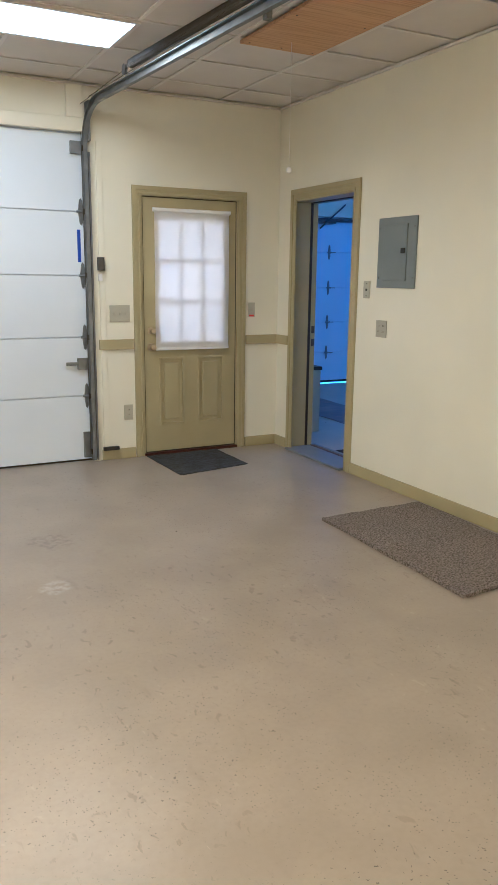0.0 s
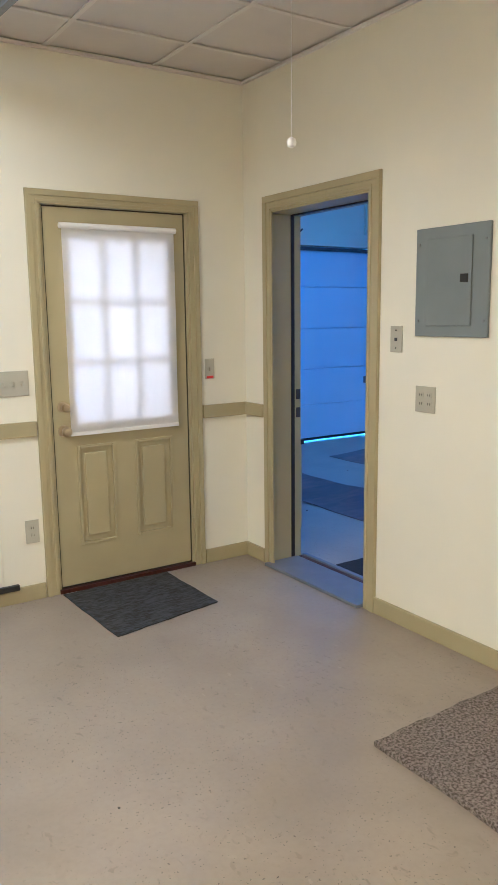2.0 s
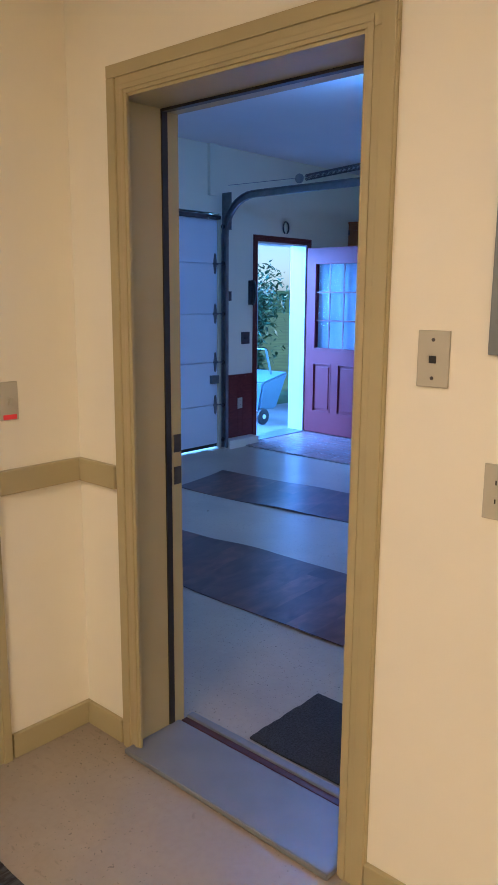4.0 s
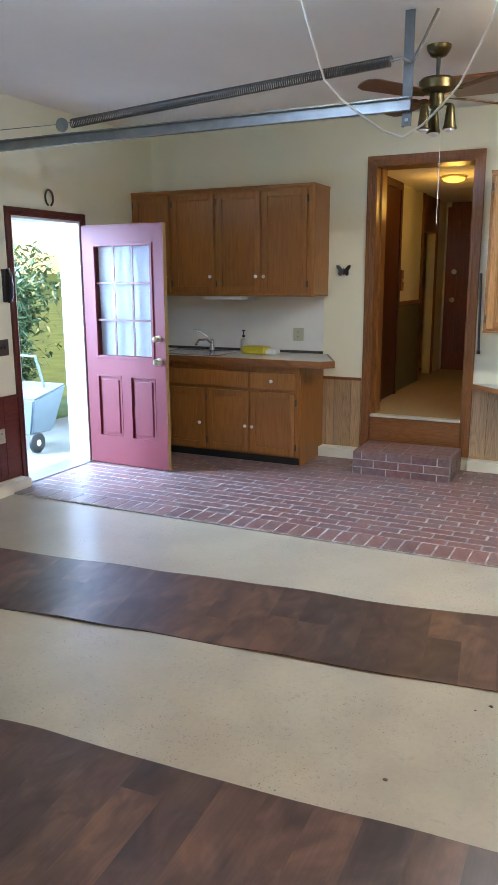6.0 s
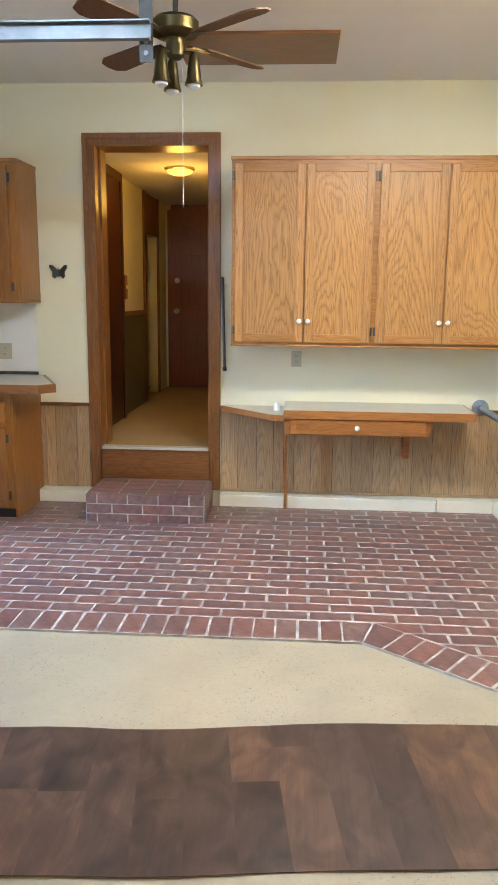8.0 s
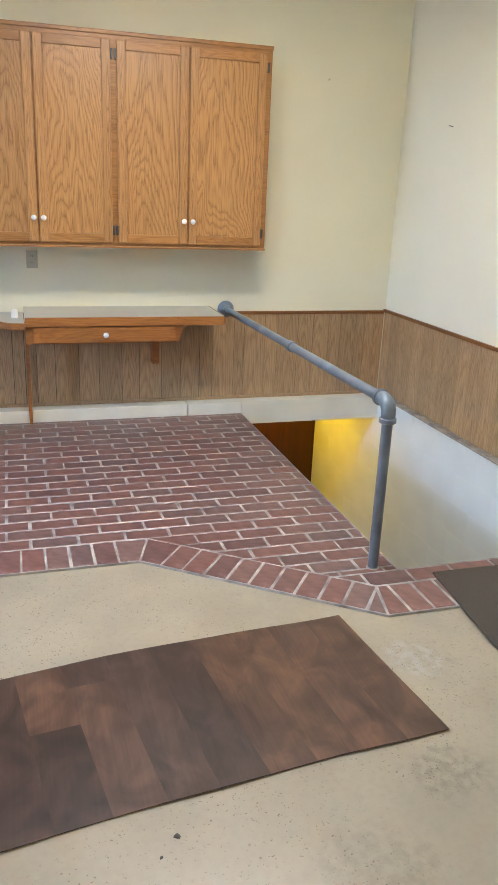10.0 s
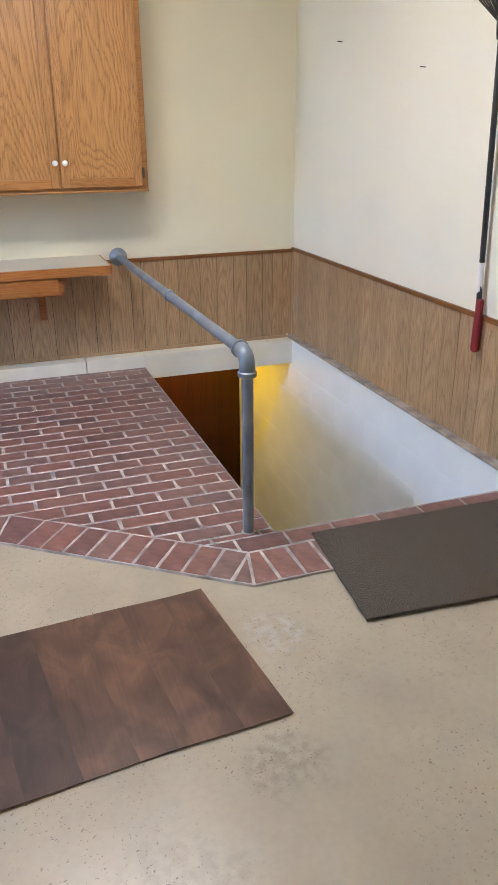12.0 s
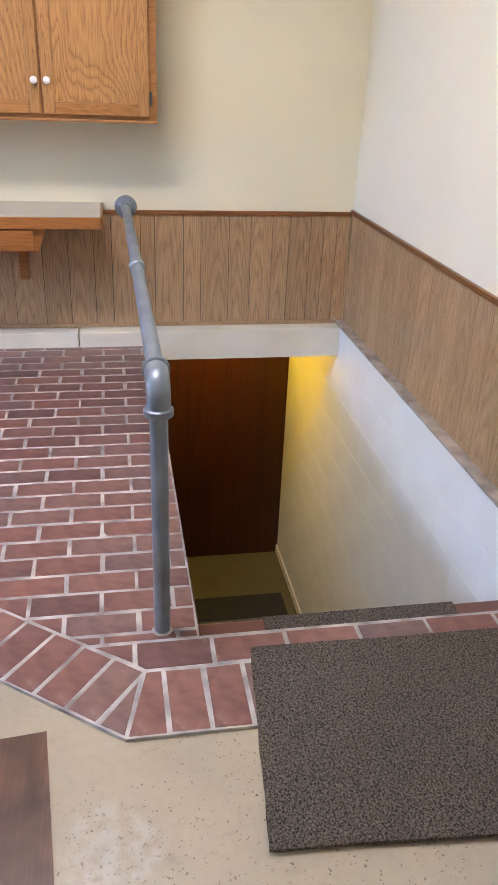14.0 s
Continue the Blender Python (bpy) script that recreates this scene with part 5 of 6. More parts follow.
bc = thing("base_cabinet", "brown oak base cabinet with drawers, doors and a black toe kick", "cabinet", (6.05, 2.2, 0))
part("body", box(5.80, XC - 0.001, 1.355, YN - 0.002, 0.09, 0.868), M_OAKD, bc)
part("face_frame", box(5.78, 5.7998, 1.352, YN - 0.002, 0.082, 0.868, bevel=0.002), M_OAKD, bc)
part("toe_kick", box(5.815, 5.825, 1.36, YN - 0.002, 0.012, 0.0895), M_BLACK, bc, "black recessed toe kick")
part("side_panel", box(5.80, XC - 0.001, 1.345, 1.3545, 0.0, 0.868), M_OAKD, bc)
for a, b, ky, hy in ((1.385, 1.80, 1.775, 1.378), (1.815, 2.22, 1.84, 2.227), (2.25, 2.65, 2.29, 2.657), (2.67, 3.06, 3.03, 2.663)):
    cabinet_door(bc, a, b, 0.10, 0.635, 5.78, M_OAKD, (ky, 0.33), hy)
for a, b, k in ((1.385, 1.80, True), (1.815, 2.65, False), (2.67, 3.06, False)):
    dw = part("drawer_front", box(5.762, 5.7795, a, b, 0.665, 0.80, bevel=0.004), M_OAKD, bc)
    if k:
        part("knob", lathe([(0.006, 0.0), (0.006, -0.012), (0.014, -0.016), (0.016, -0.024), (0.002, -0.032)], (5.762, (a + b) / 2, 0.735), axis="x", seg=14), M_WHITE, dw, "round white ceramic knob", smooth=True)
ct = thing("countertop", "cream laminate countertop with an oak edge and clipped corner", "countertop", (6.03, 2.1, 0.87))
outline = [(5.745, YN - 0.001), (5.745, 1.15), (5.83, 1.085), (XC - 0.001, 1.33), (XC - 0.001, YN - 0.001)]
part("top", prism(outline, 0.87, 0.922), M_LAM, ct)
part("edge", prism([(5.722, YN - 0.001), (5.722, 1.138), (5.826, 1.058), (XC - 0.001, 1.303), (XC - 0.001, 1.3295), (5.83, 1.0845), (5.7445, 1.1495), (5.7445, YN - 0.001)], 0.865, 0.92), M_CASINGY, ct, "brown oak front edge")
part("backsplash", box(XC - 0.02, XC - 0.0045, 1.35, YN - 0.002, 0.9225, 0.945, bevel=0.002), M_DARKMETAL, ct, "dark sealing strip along the wall")
solo("splash_panel", box(XC - 0.0042, XC - 0.0002, 1.352, YN - 0.001, 0.945, 1.43), M_SPLASH, "smooth white splashback sheet", kind=S)
solo("splash_panel_side", box(5.76, XC - 0.005, YN - 0.0042, YN - 0.0002, 0.945, 1.43), M_SPLASH, kind=S)
ul = thing("under_cabinet_light", "slim white strip light under the brown wall cabinet, unlit", "strip light", (6.05, 2.175, 1.41))
part("housing", box(6.0, 6.10, 1.975, 2.375, 1.408, 1.4325, bevel=0.004), M_WHITE, ul)
part("diffuser", box(6.012, 6.088, 1.995, 2.355, 1.401, 1.4078, bevel=0.003), M_SHADE, ul)
sk = thing("kitchen_sink", "stainless steel sink set in the counter", "sink", (6.0, 2.45, 0.92))
r = bmesh.new()
for q in ((5.79, 5.83, 2.12, 2.80), (6.22, 6.28, 2.12, 2.80), (5.83, 6.22, 2.12, 2.16), (5.83, 6.22, 2.76, 2.80)):
    bx(r, *q, 0.9222, 0.930, bevel=0.003)
part("rim", r, M_STEEL, sk)
part("bowl", box(5.83, 6.22, 2.16, 2.76, 0.9222, 0.924), M_STEEL, sk)
fc = thing("kitchen_faucet", "chrome single-lever kitchen faucet", "faucet", (6.24, 2.42, 0.93))
part("body", lathe([(0.03, 0.93), (0.026, 0.95), (0.018, 0.99), (0.02, 1.02), (0.004, 1.03)], (6.24, 2.42, 0), seg=16), M_STEEL, fc, smooth=True)
part("spout", tube([(6.24, 2.42, 0.99), (6.17, 2.44, 1.03), (6.08, 2.47, 1.03), (6.04, 2.48, 0.99)], 0.011, 10), M_STEEL, fc, smooth=True)
part("handle", tube([(6.24, 2.42, 1.02), (6.20, 2.50, 1.09), (6.17, 2.58, 1.12)], 0.007, 8), M_STEEL, fc, smooth=True)
sb = thing("soap_dispenser", "clear soap bottle with a black pump on the counter", "soap bottle", (6.22, 2.12, 0.9222))
part("bottle", lathe([(0.028, 0.9225), (0.03, 0.93), (0.03, 1.03), (0.012, 1.05), (0.012, 1.06)], (6.22, 2.08, 0), seg=16), M_LAM, sb, smooth=True)
part("pump", lathe([(0.014, 1.06), (0.014, 1.075), (0.005, 1.08), (0.005, 1.11), (0.016, 1.112), (0.016, 1.122), (0.003, 1.124)], (6.22, 2.08, 0), seg=12), M_BLACK, sb, smooth=True)
M_YEL = paint("yellow_packet", (0.70, 0.52, 0.05), 0.4, 0.1, 12)
wb = thing("sponge_packet", "yellow and white plastic packet lying on the counter", "packet", (6.12, 1.88, 0.9222))
bm = box(6.05, 6.20, 1.80, 2.02, 0.9226, 0.985, bevel=0.02)
bmesh.ops.subdivide_edges(bm, edges=bm.edges, cuts=1)
for v in bm.verts:
    v.co += Vector((0, 0, 0.01 * math.sin(v.co.y * 60) * (v.co.z - 0.92) * 12))
part("wrapper", bm, M_YEL, wb, smooth=True)
part("flap", box(6.07, 6.17, 1.69, 1.80, 0.9226, 0.965, bevel=0.012), M_WHITE, wb, smooth=True)

# step, desk, shelf
dk = thing("wall_desk", "wall-mounted desk with a grey laminate top and oak edge", "desk", (6.1, -1.0, 0.60))
part("top", box(5.905, XC - 0.019, -1.655, -0.43, 0.735, 0.768, bevel=0.001), M_LAM, dk)
part("edge", prism([(5.885, -0.43), (5.885, -1.655), (5.9045, -1.655), (5.9045, -0.43)], 0.715, 0.767), M_DESK, dk)
part("side_edge", box(5.905, XC - 0.019, -1.668, -1.6555, 0.715, 0.766), M_DESK, dk)
part("under_top", box(5.91, XC - 0.019, -1.65, -0.435, 0.72, 0.7345), M_DESK, dk)
bm = prism([(0, 0), (0, -0.93), (0.0, -0.93)][:2] + [(0.40, -0.93), (0.40, 0)], 0.0, 0.115)
bmesh.ops.translate(bm, verts=bm.verts, vec=(5.915, -0.435, 0.603))
for v in bm.verts:
    if v.co.y < -1.3 and v.co.z > 0.7:
        v.co.y -= 0.04
part("drawer_box", bm, M_DESK, dk)
dfr = part("drawer_front", box(5.897, 5.9145, -1.345, -0.475, 0.612, 0.708, bevel=0.003), M_DESK, dk)
part("knob", lathe([(0.006, 0.0), (0.006, -0.012), (0.015, -0.016), (0.017, -0.024), (0.002, -0.033)], (5.897, -0.905, 0.66), axis="x", seg=14), M_WHITE, dfr, "round white ceramic knob", smooth=True)
part("bracket", box(6.15, 6.24, -1.285, -1.24, 0.41, 0.602, bevel=0.004), M_DESK, dk)
part("drawer_field", box(5.893, 5.8969, -1.31, -0.51, 0.628, 0.692, bevel=0.0015), M_DESK, dfr)
part("leg", box(6.20, 6.235, -0.452, -0.432, 0.0, 0.7345, bevel=0.002), M_DESK, dk)
sh = thing("corner_shelf", "tapered grey laminate shelf with an oak edge beside the desk", "shelf", (6.2, -0.2, 0.70))
part("board", prism([(XC - 0.019, 0.025), (6.30, 0.025), (5.925, -0.345), (5.905, -0.426), (XC - 0.019, -0.426)], 0.722, 0.732), M_LAM, sh)
part("edge", prism([(6.299, 0.026), (6.285, 0.026), (5.905, -0.345), (5.885, -0.428), (5.9045, -0.4285), (5.9245, -0.345)], 0.695, 0.733), M_DESK, sh)
part("board_underside", prism([(XC - 0.019, 0.02), (6.305, 0.02), (5.935, -0.345), (5.915, -0.42), (XC - 0.019, -0.42)], 0.70, 0.7215), M_DESK, sh)
cp = thing("plastic_cap", "small pale blue plastic cap standing on the corner shelf", "cap", (6.20, -0.36, 0.732))
part("cap", lathe([(0.02, 0.7322), (0.022, 0.74), (0.02, 0.775), (0.012, 0.785), (0.002, 0.786)], (6.12, -0.375, 0), seg=14), M_WHITE, cp, smooth=True)
bf = thing("butterfly_ornament", "small black butterfly ornament on the wall", "wall ornament", (XC - 0.003, 1.175, 1.60))
for s, nm in ((1, "wing"), (-1, "wing")):
    w = bmesh.new()
    prof = [(0.004, 1.625), (0.03, 1.60), (0.045, 1.615), (0.042, 1.645), (0.062, 1.675), (0.060, 1.695), (0.04, 1.69), (0.004, 1.655)]
    lo = [w.verts.new((XC - 0.004, 1.175 + s * a, b)) for a, b in prof]
    hi = [w.verts.new((XC - 0.012 - abs(a) * 0.2, 1.175 + s * a, b)) for a, b in prof]
    w.faces.new(lo)
    w.faces.new(hi[::-1])
    for i in range(len(prof)):
        k = (i + 1) % len(prof)
        w.faces.new((lo[i], lo[k], hi[k], hi[i]))
    part(nm, w, M_BLACK, bf)
part("body", tube([(XC - 0.010, 1.175, 1.61), (XC - 0.012, 1.175, 1.67)], 0.005, 6), M_BLACK, bf)
ws = thing("wall_strap", "long black rod hanging on the wall beside the doorway", "rod", (XC - 0.014, -0.0, 0.98))
part("rod", tube([(XC - 0.022, 0.004, 0.985), (XC - 0.022, 0.02, 1.62)], 0.010, 8), M_DARKMETAL, ws)
part("cap", lathe([(0.015, 0.975), (0.016, 1.0)], (XC - 0.022, 0.004, 0), seg=10), M_BLACK, ws)
part("nail", tube([(XC - 0.03, 0.02, 1.615), (XC, 0.02, 1.615)], 0.003, 5), M_GALV, ws)

# pipe rail
hr = thing("pipe_handrail", "grey painted iron pipe handrail with an elbow and wall flange", "handrail", (3.86, -1.80, 0))
RZ, RP = 0.755, 0.0225
part("post", tube([(3.862, -1.80, 0.003), (3.862, -1.80, RZ - 0.05)], RP, 18), M_PIPE, hr, smooth=True)
part("top_rail", tube([(3.925, -1.7995, RZ), (6.31, -1.785, 0.745)], RP, 18), M_PIPE, hr, smooth=True)
pts = [(3.862, -1.80, RZ - 0.075)]
for i in range(9):
    a = math.pi / 2 * i / 8
    pts.append((3.862 + 0.048 - 0.048 * math.cos(a), -1.80, RZ - 0.048 + 0.048 * math.sin(a)))
pts.append((3.94, -1.80, RZ))
part("elbow", tube(pts, 0.030, 18), M_PIPE, hr, smooth=True)
part("elbow_collar", lathe([(0.030, RZ - 0.088), (0.036, RZ - 0.084), (0.036, RZ - 0.068), (0.031, RZ - 0.064)], (3.862, -1.80, 0), seg=20), M_PIPE, hr, smooth=True)
part("elbow_collar", lathe([(0.030, 3.932), (0.035, 3.936), (0.035, 3.950), (0.030, 3.954)], (0, -1.80, RZ), axis="x", seg=20), M_PIPE, hr, smooth=True)
part("coupling", lathe([(0.024, 4.98), (0.029, 4.985), (0.029, 5.03), (0.024, 5.035)], (0, -1.793, 0.7505), axis="x", seg=20), M_PIPE, hr, smooth=True)
part("wall_flange", lathe([(0.028, 6.275), (0.030, 6.30), (0.052, 6.318), (0.058, 6.325), (0.058, 6.333)], (0, -1.785, 0.746), axis="x", seg=24), M_PIPE, hr, smooth=True)
part("floor_collar", lathe([(0.029, 0.010), (0.027, 0.014), (0.022, 0.016)], (3.862, -1.80, 0), seg=20), M_MORTAR, hr, "ring of pale mortar", smooth=True)

# rake on its nail
rk = thing("leaf_rake", "black fan leaf rake with a red grip hanging on the wall", "rake", (4.15, YD + 0.03, 0.6))
YR = YD + 0.032
part("shaft", tube([(4.143, YR, 0.80), (4.172, YR, 1.45), (4.190, YR, 1.88)], 0.0125, 10), M_BLACK, rk, smooth=True)
part("grip", lathe([(0.012, 0), (0.021, 0.01), (0.020, 0.10), (0.017, 0.19), (0.018, 0.235), (0.014, 0.24)], (4.134, YR, 0.57), seg=12), paint("red_rubber_grip", (0.24, 0.012, 0.02), 0.6, 0.1, 30), rk, "dark red rubber grip", smooth=True)
part("band", lathe([(0.0145, 0.84), (0.0145, 0.97)], (4.148, YR, 0), seg=12), M_WHITE, rk, "white label band")
part("socket", lathe([(0.016, 1.84), (0.02, 1.86), (0.024, 1.92), (0.012, 1.96)], (4.190, YR, 0), seg=12), M_BLACK, rk)
rng = random.Random(8)
NT = 32
for i in range(NT):
    u = i / (NT - 1) * 2 - 1
    x1 = 4.27 + u * 0.265
    z1 = 2.128 - 0.02 * u + 0.01 * rng.uniform(-1, 1) + 0.015 * (1 - u * u)
    mid = (4.20 + (x1 - 4.20) * 0.5, YR + 0.004, 1.90 + (z1 - 1.90) * 0.5)
    bm = tube([(4.195 + u * 0.014, YR, 1.90), mid, (x1, YR + 0.006, z1), (x1 - 0.006, YR + 0.050, z1 + 0.012)], 0.0021, 4)
    part("tine", bm, M_BLACK, rk)
part("spreader_bar", box(4.105, 4.345, YR - 0.004, YR + 0.012, 2.003, 2.026, bevel=0.003), M_BLACK, rk)
part("gusset", prism([(4.175, YR - 0.008), (4.215, YR - 0.008), (4.215, YR + 0.008), (4.175, YR + 0.008)], 1.88, 1.96), M_BLACK, rk)
for x, z in ((4.80, 2.402), (4.786, 1.779), (5.689, 1.962)):
    solo("nail", tube([(x, YD + 0.0005, z), (x + 0.004, YD + 0.028, z + 0.003)], 0.0025, 5), M_DARKMETAL, "small nail in the painted wall", "nail")
solo("nail", tube([(XC - 0.0005, -2.45, 2.25), (XC - 0.02, -2.45, 2.253)], 0.003, 5), M_DARKMETAL, "small nail in the painted wall", "nail")
solo("wire_end", tube([(XC - 0.005, -2.99, 0.11), (XC - 0.11, -2.94, 0.15)], 0.004, 5), M_WHITE, "bent white wire end at the corner", "wire")

# ceiling fan
fan = thing("ceiling_fan", "antique brass ceiling fan with four brown blades and spot lights", "ceiling fan", (4.64, 0.06, 2.88))
FX, FY = 4.64, 0.06
part("canopy", lathe([(0.07, 2.879), (0.068, 2.86), (0.045, 2.825), (0.018, 2.815)], (FX, FY, 0), seg=24), M_ANTIQUE, fan, smooth=True)
part("downrod", lathe([(0.012, 2.82), (0.012, 2.70)], (FX, FY, 0), seg=12), M_DARKMETAL, fan)
part("motor", lathe([(0.03, 2.71), (0.09, 2.705), (0.105, 2.69), (0.105, 2.645), (0.09, 2.63), (0.05, 2.625)], (FX, FY, 0), seg=28), M_ANTIQUE, fan, smooth=True)
part("switch_housing", lathe([(0.04, 2.6245), (0.045, 2.58), (0.04, 2.55), (0.02, 2.535)], (FX, FY, 0), seg=20), M_ANTIQUE, fan, smooth=True)
M_BLADE = wood("brown_fan_blade", (0.17, 0.072, 0.034), (0.11, 0.043, 0.02), "x", 1.0, 0.65)
for ang in (46, 147, -38, -132):
    rot = Matrix.Translation((FX, FY, 2.615)) @ Matrix.Rotation(radians(ang), 4, "Z") @ Matrix.Rotation(radians(12), 4, "X")
    out = [(0.16, -0.045), (0.20, -0.058), (0.50, -0.068), (0.55, -0.045), (0.565, 0.0), (0.55, 0.045), (0.50, 0.068), (0.20, 0.058), (0.16, 0.045)]
    bm = prism(out, -0.003, 0.003)
    bmesh.ops.transform(bm, matrix=rot, verts=bm.verts)
    b = part("blade", bm, M_BLADE, fan)
    bm = prism([(0.09, -0.018), (0.19, -0.035), (0.21, 0.0), (0.19, 0.035), (0.09, 0.018)], -0.009, -0.0035)
    bmesh.ops.transform(bm, matrix=rot, verts=bm.verts)
    part("blade_arm", bm, M_ANTIQUE, b)
for ang in (20, 140, 260):
    a = radians(ang)
    px, py = FX + 0.085 * math.cos(a), FY + 0.085 * math.sin(a)
    bm = lathe([(0.014, 2.56), (0.022, 2.545), (0.028, 2.50), (0.034, 2.45), (0.042, 2.425)], (px, py, 0), seg=16)
    l = part("spot_light", bm, M_ANTIQUE, fan, smooth=True)
    part("arm", tube([(FX, FY, 2.57), (px, py, 2.558)], 0.008, 8), M_ANTIQUE, l)
    part("bulb", lathe([(0.03, 2.428), (0.028, 2.415), (0.01, 2.405)], (px, py, 0), seg=14), M_WHITE, l, smooth=True)
part("pull_chain", tube([(FX, FY - 0.03, 2.55), (FX, FY - 0.03, 1.90)], 0.0015, 5), M_WHITE, fan)

# white cord draped from the ceiling
cord = [(2.36, y, z) for y, z in ((0.12, 2.879), (0.02, 2.55), (-0.03, 2.383), (-0.092, 2.203), (-0.15, 2.14), (-0.219, 2.085), (-0.29, 2.035), (-0.35, 2.012), (-0.41, 2.045), (-0.47, 2.10), (-0.512, 2.145), (-0.564, 2.245), (-0.60, 2.325), (-0.66, 2.52), (-0.74, 2.879))]
solo("hanging_cord", tube(cord, 0.0035, 7), M_WHITE, "white cord draped in a loop from the ceiling", "cord", smooth=True)

# fluorescent fittings
fl = thing("fluorescent_light", "lit white fluorescent ceiling fitting above the brick floor", "ceiling light", (4.18, -1.16, 2.79))
part("housing", box(3.96, 4.40, -1.77, -0.55, 2.845, 2.879, bevel=0.004), M_WHITE, fl)
part("lens", box(3.98, 4.38, -1.75, -0.57, 2.80, 2.8445, bevel=0.015), M_TUBE, fl, "lit ribbed lens")
bl = thing("ceiling_bulb", "lit bare bulb in a white ceiling holder", "ceiling light", (2.34, 0.63, 2.75))
part("holder", lathe([(0.055, 2.879), (0.055, 2.865), (0.03, 2.845), (0.02, 2.84)], (2.34, 0.63, 0), seg=20), M_WHITE, bl, smooth=True)
part("bulb", lathe([(0.014, 2.8395), (0.035, 2.81), (0.045, 2.785), (0.035, 2.755), (0.004, 2.745)], (2.34, 0.63, 0), seg=18), M_TUBE, bl, "lit white bulb", smooth=True)

# low cabinet inside the doorway
lc = thing("storage_box", "low white cabinet with a dark top against the wall", "cabinet", (0.45, 0.4, 0))
part("body", box(0.27, 0.655, 0.29, 0.86, 0.0, 0.60, bevel=0.006), M_PLATE, lc)
part("top", box(0.265, 0.665, 0.28, 0.87, 0.6005, 0.635, bevel=0.005), M_BLACK, lc)

for cx, cy, sz in ((2.672, -0.69, 0.008), (2.082, -0.444, 0.008), (2.62, -0.64, 0.005), (-1.72, -1.9, 0.005), (1.05, 1.15, 0.010), (0.95, 0.62, 0.007), (2.2, 1.6, 0.006)):
    rngd = random.Random(int(cx * 977))
    bm = lathe([(sz * 0.6, 0.0005), (sz, sz * 0.25), (sz * 0.7, sz * 0.6), (sz * 0.15, sz * 0.75)], (cx, cy, 0), seg=7)
    for v in bm.verts:
        v.co.x += rngd.uniform(-0.3, 0.3) * sz
        v.co.y += rngd.uniform(-0.3, 0.3) * sz
    solo("floor_chip", bm, M_DARKMETAL, "small dark chip lying on the concrete floor", "debris")

# ---- outdoors ----
M_LEAF = paint("laurel_leaf", (0.05, 0.10, 0.045), 0.45, 0.5, 7)
M_TWIG = paint("brown_twig", (0.10, 0.07, 0.045), 0.8, 0.2, 20)


def bush(cx, cy, rad, h, seed, n=2600):
    r = random.Random(seed)
    b = thing("bush", "leafy green evergreen shrub outside the door", "bush", (cx, cy, -0.05), "shrubs outside")
    for k in range(6):
        a = r.uniform(0, 6.28)
        part("stem", tube([(cx, cy, -0.05), (cx + 0.2 * math.cos(a), cy + 0.2 * math.sin(a), h * 0.35), (cx + rad * 0.6 * math.cos(a), cy + rad * 0.6 * math.sin(a), h * 0.8)], 0.016, 5), M_TWIG, b)
    bm = bmesh.new()
    lobes = [(cx + rad * 0.5 * math.cos(t), cy + rad * 0.5 * math.sin(t), h * r.uniform(0.3, 0.8), rad * r.uniform(0.4, 0.62)) for t in [i * 0.7 for i in range(9)]] + [(cx, cy, h * 0.72, rad * 0.6)]
    for _ in range(n):
        lx, ly, lz, lr = r.choice(lobes)
        d = Vector((r.gauss(0, 1), r.gauss(0, 1), r.gauss(0, 1))).normalized()
        p = Vector((lx, ly, lz)) + d * lr * r.uniform(0.55, 1.08)
        if p.z < 0.0:
            p.z = r.uniform(0, 0.3)
        q = Euler((r.uniform(-1, 1), r.uniform(-1, 1), r.uniform(0, 6.28))).to_matrix()
        s = r.uniform(0.05, 0.10)
        v = [bm.verts.new(p + q @ Vector(c)) for c in ((0, 0, 0), (s * 0.6, s * 0.32, 0.006), (s * 1.7, 0, -0.01), (s * 0.6, -s * 0.32, 0.006))]
        bm.faces.new(v)
    me = bpy.data.meshes.new("foliage")
    bm.to_mesh(me)
    bm.free()
    me.materials.append(M_LEAF)
    ob = new("foliage", me)
    ob.parent = b
    ob.location = (-cx, -cy, 0.05)
    return b


bush(6.35, 5.75, 0.95, 1.9, 5, 16000)
bush(5.0, 6.4, 1.0, 1.9, 6, 26000)
bush(7.9, 6.9, 1.2, 2.0, 7)
M_CART = paint("pale_blue_plastic", (0.13, 0.17, 0.20), 0.45, 0.08, 5)
gc = thing("garden_cart", "pale blue plastic garden cart with black wheels outside the door", "garden cart", (5.45, 3.95, -0.045))
bm = bmesh.new()
lo = [bm.verts.new(p) for p in ((5.42, 3.95, 0.12), (5.75, 3.95, 0.12), (5.75, 4.3, 0.12), (5.42, 4.3, 0.12))]
hi = [bm.verts.new(p) for p in ((5.38, 3.85, 0.48), (5.86, 3.85, 0.58), (5.86, 4.4, 0.58), (5.38, 4.4, 0.48))]
bm.faces.new(lo[::-1])
bm.faces.new(hi)
for i in range(4):
    bm.faces.new((lo[i], lo[(i + 1) % 4], hi[(i + 1) % 4], hi[i]))
bmesh.ops.bevel(bm, geom=bm.edges[:], offset=0.02, segments=2, affect="EDGES")
part("tub", bm, M_CART, gc, smooth=True)
part("handle", tube([(5.72, 4.0, 0.5), (5.62, 4.02, 0.86), (5.62, 4.25, 0.86), (5.72, 4.3, 0.5)], 0.014, 8), M_CART, gc)
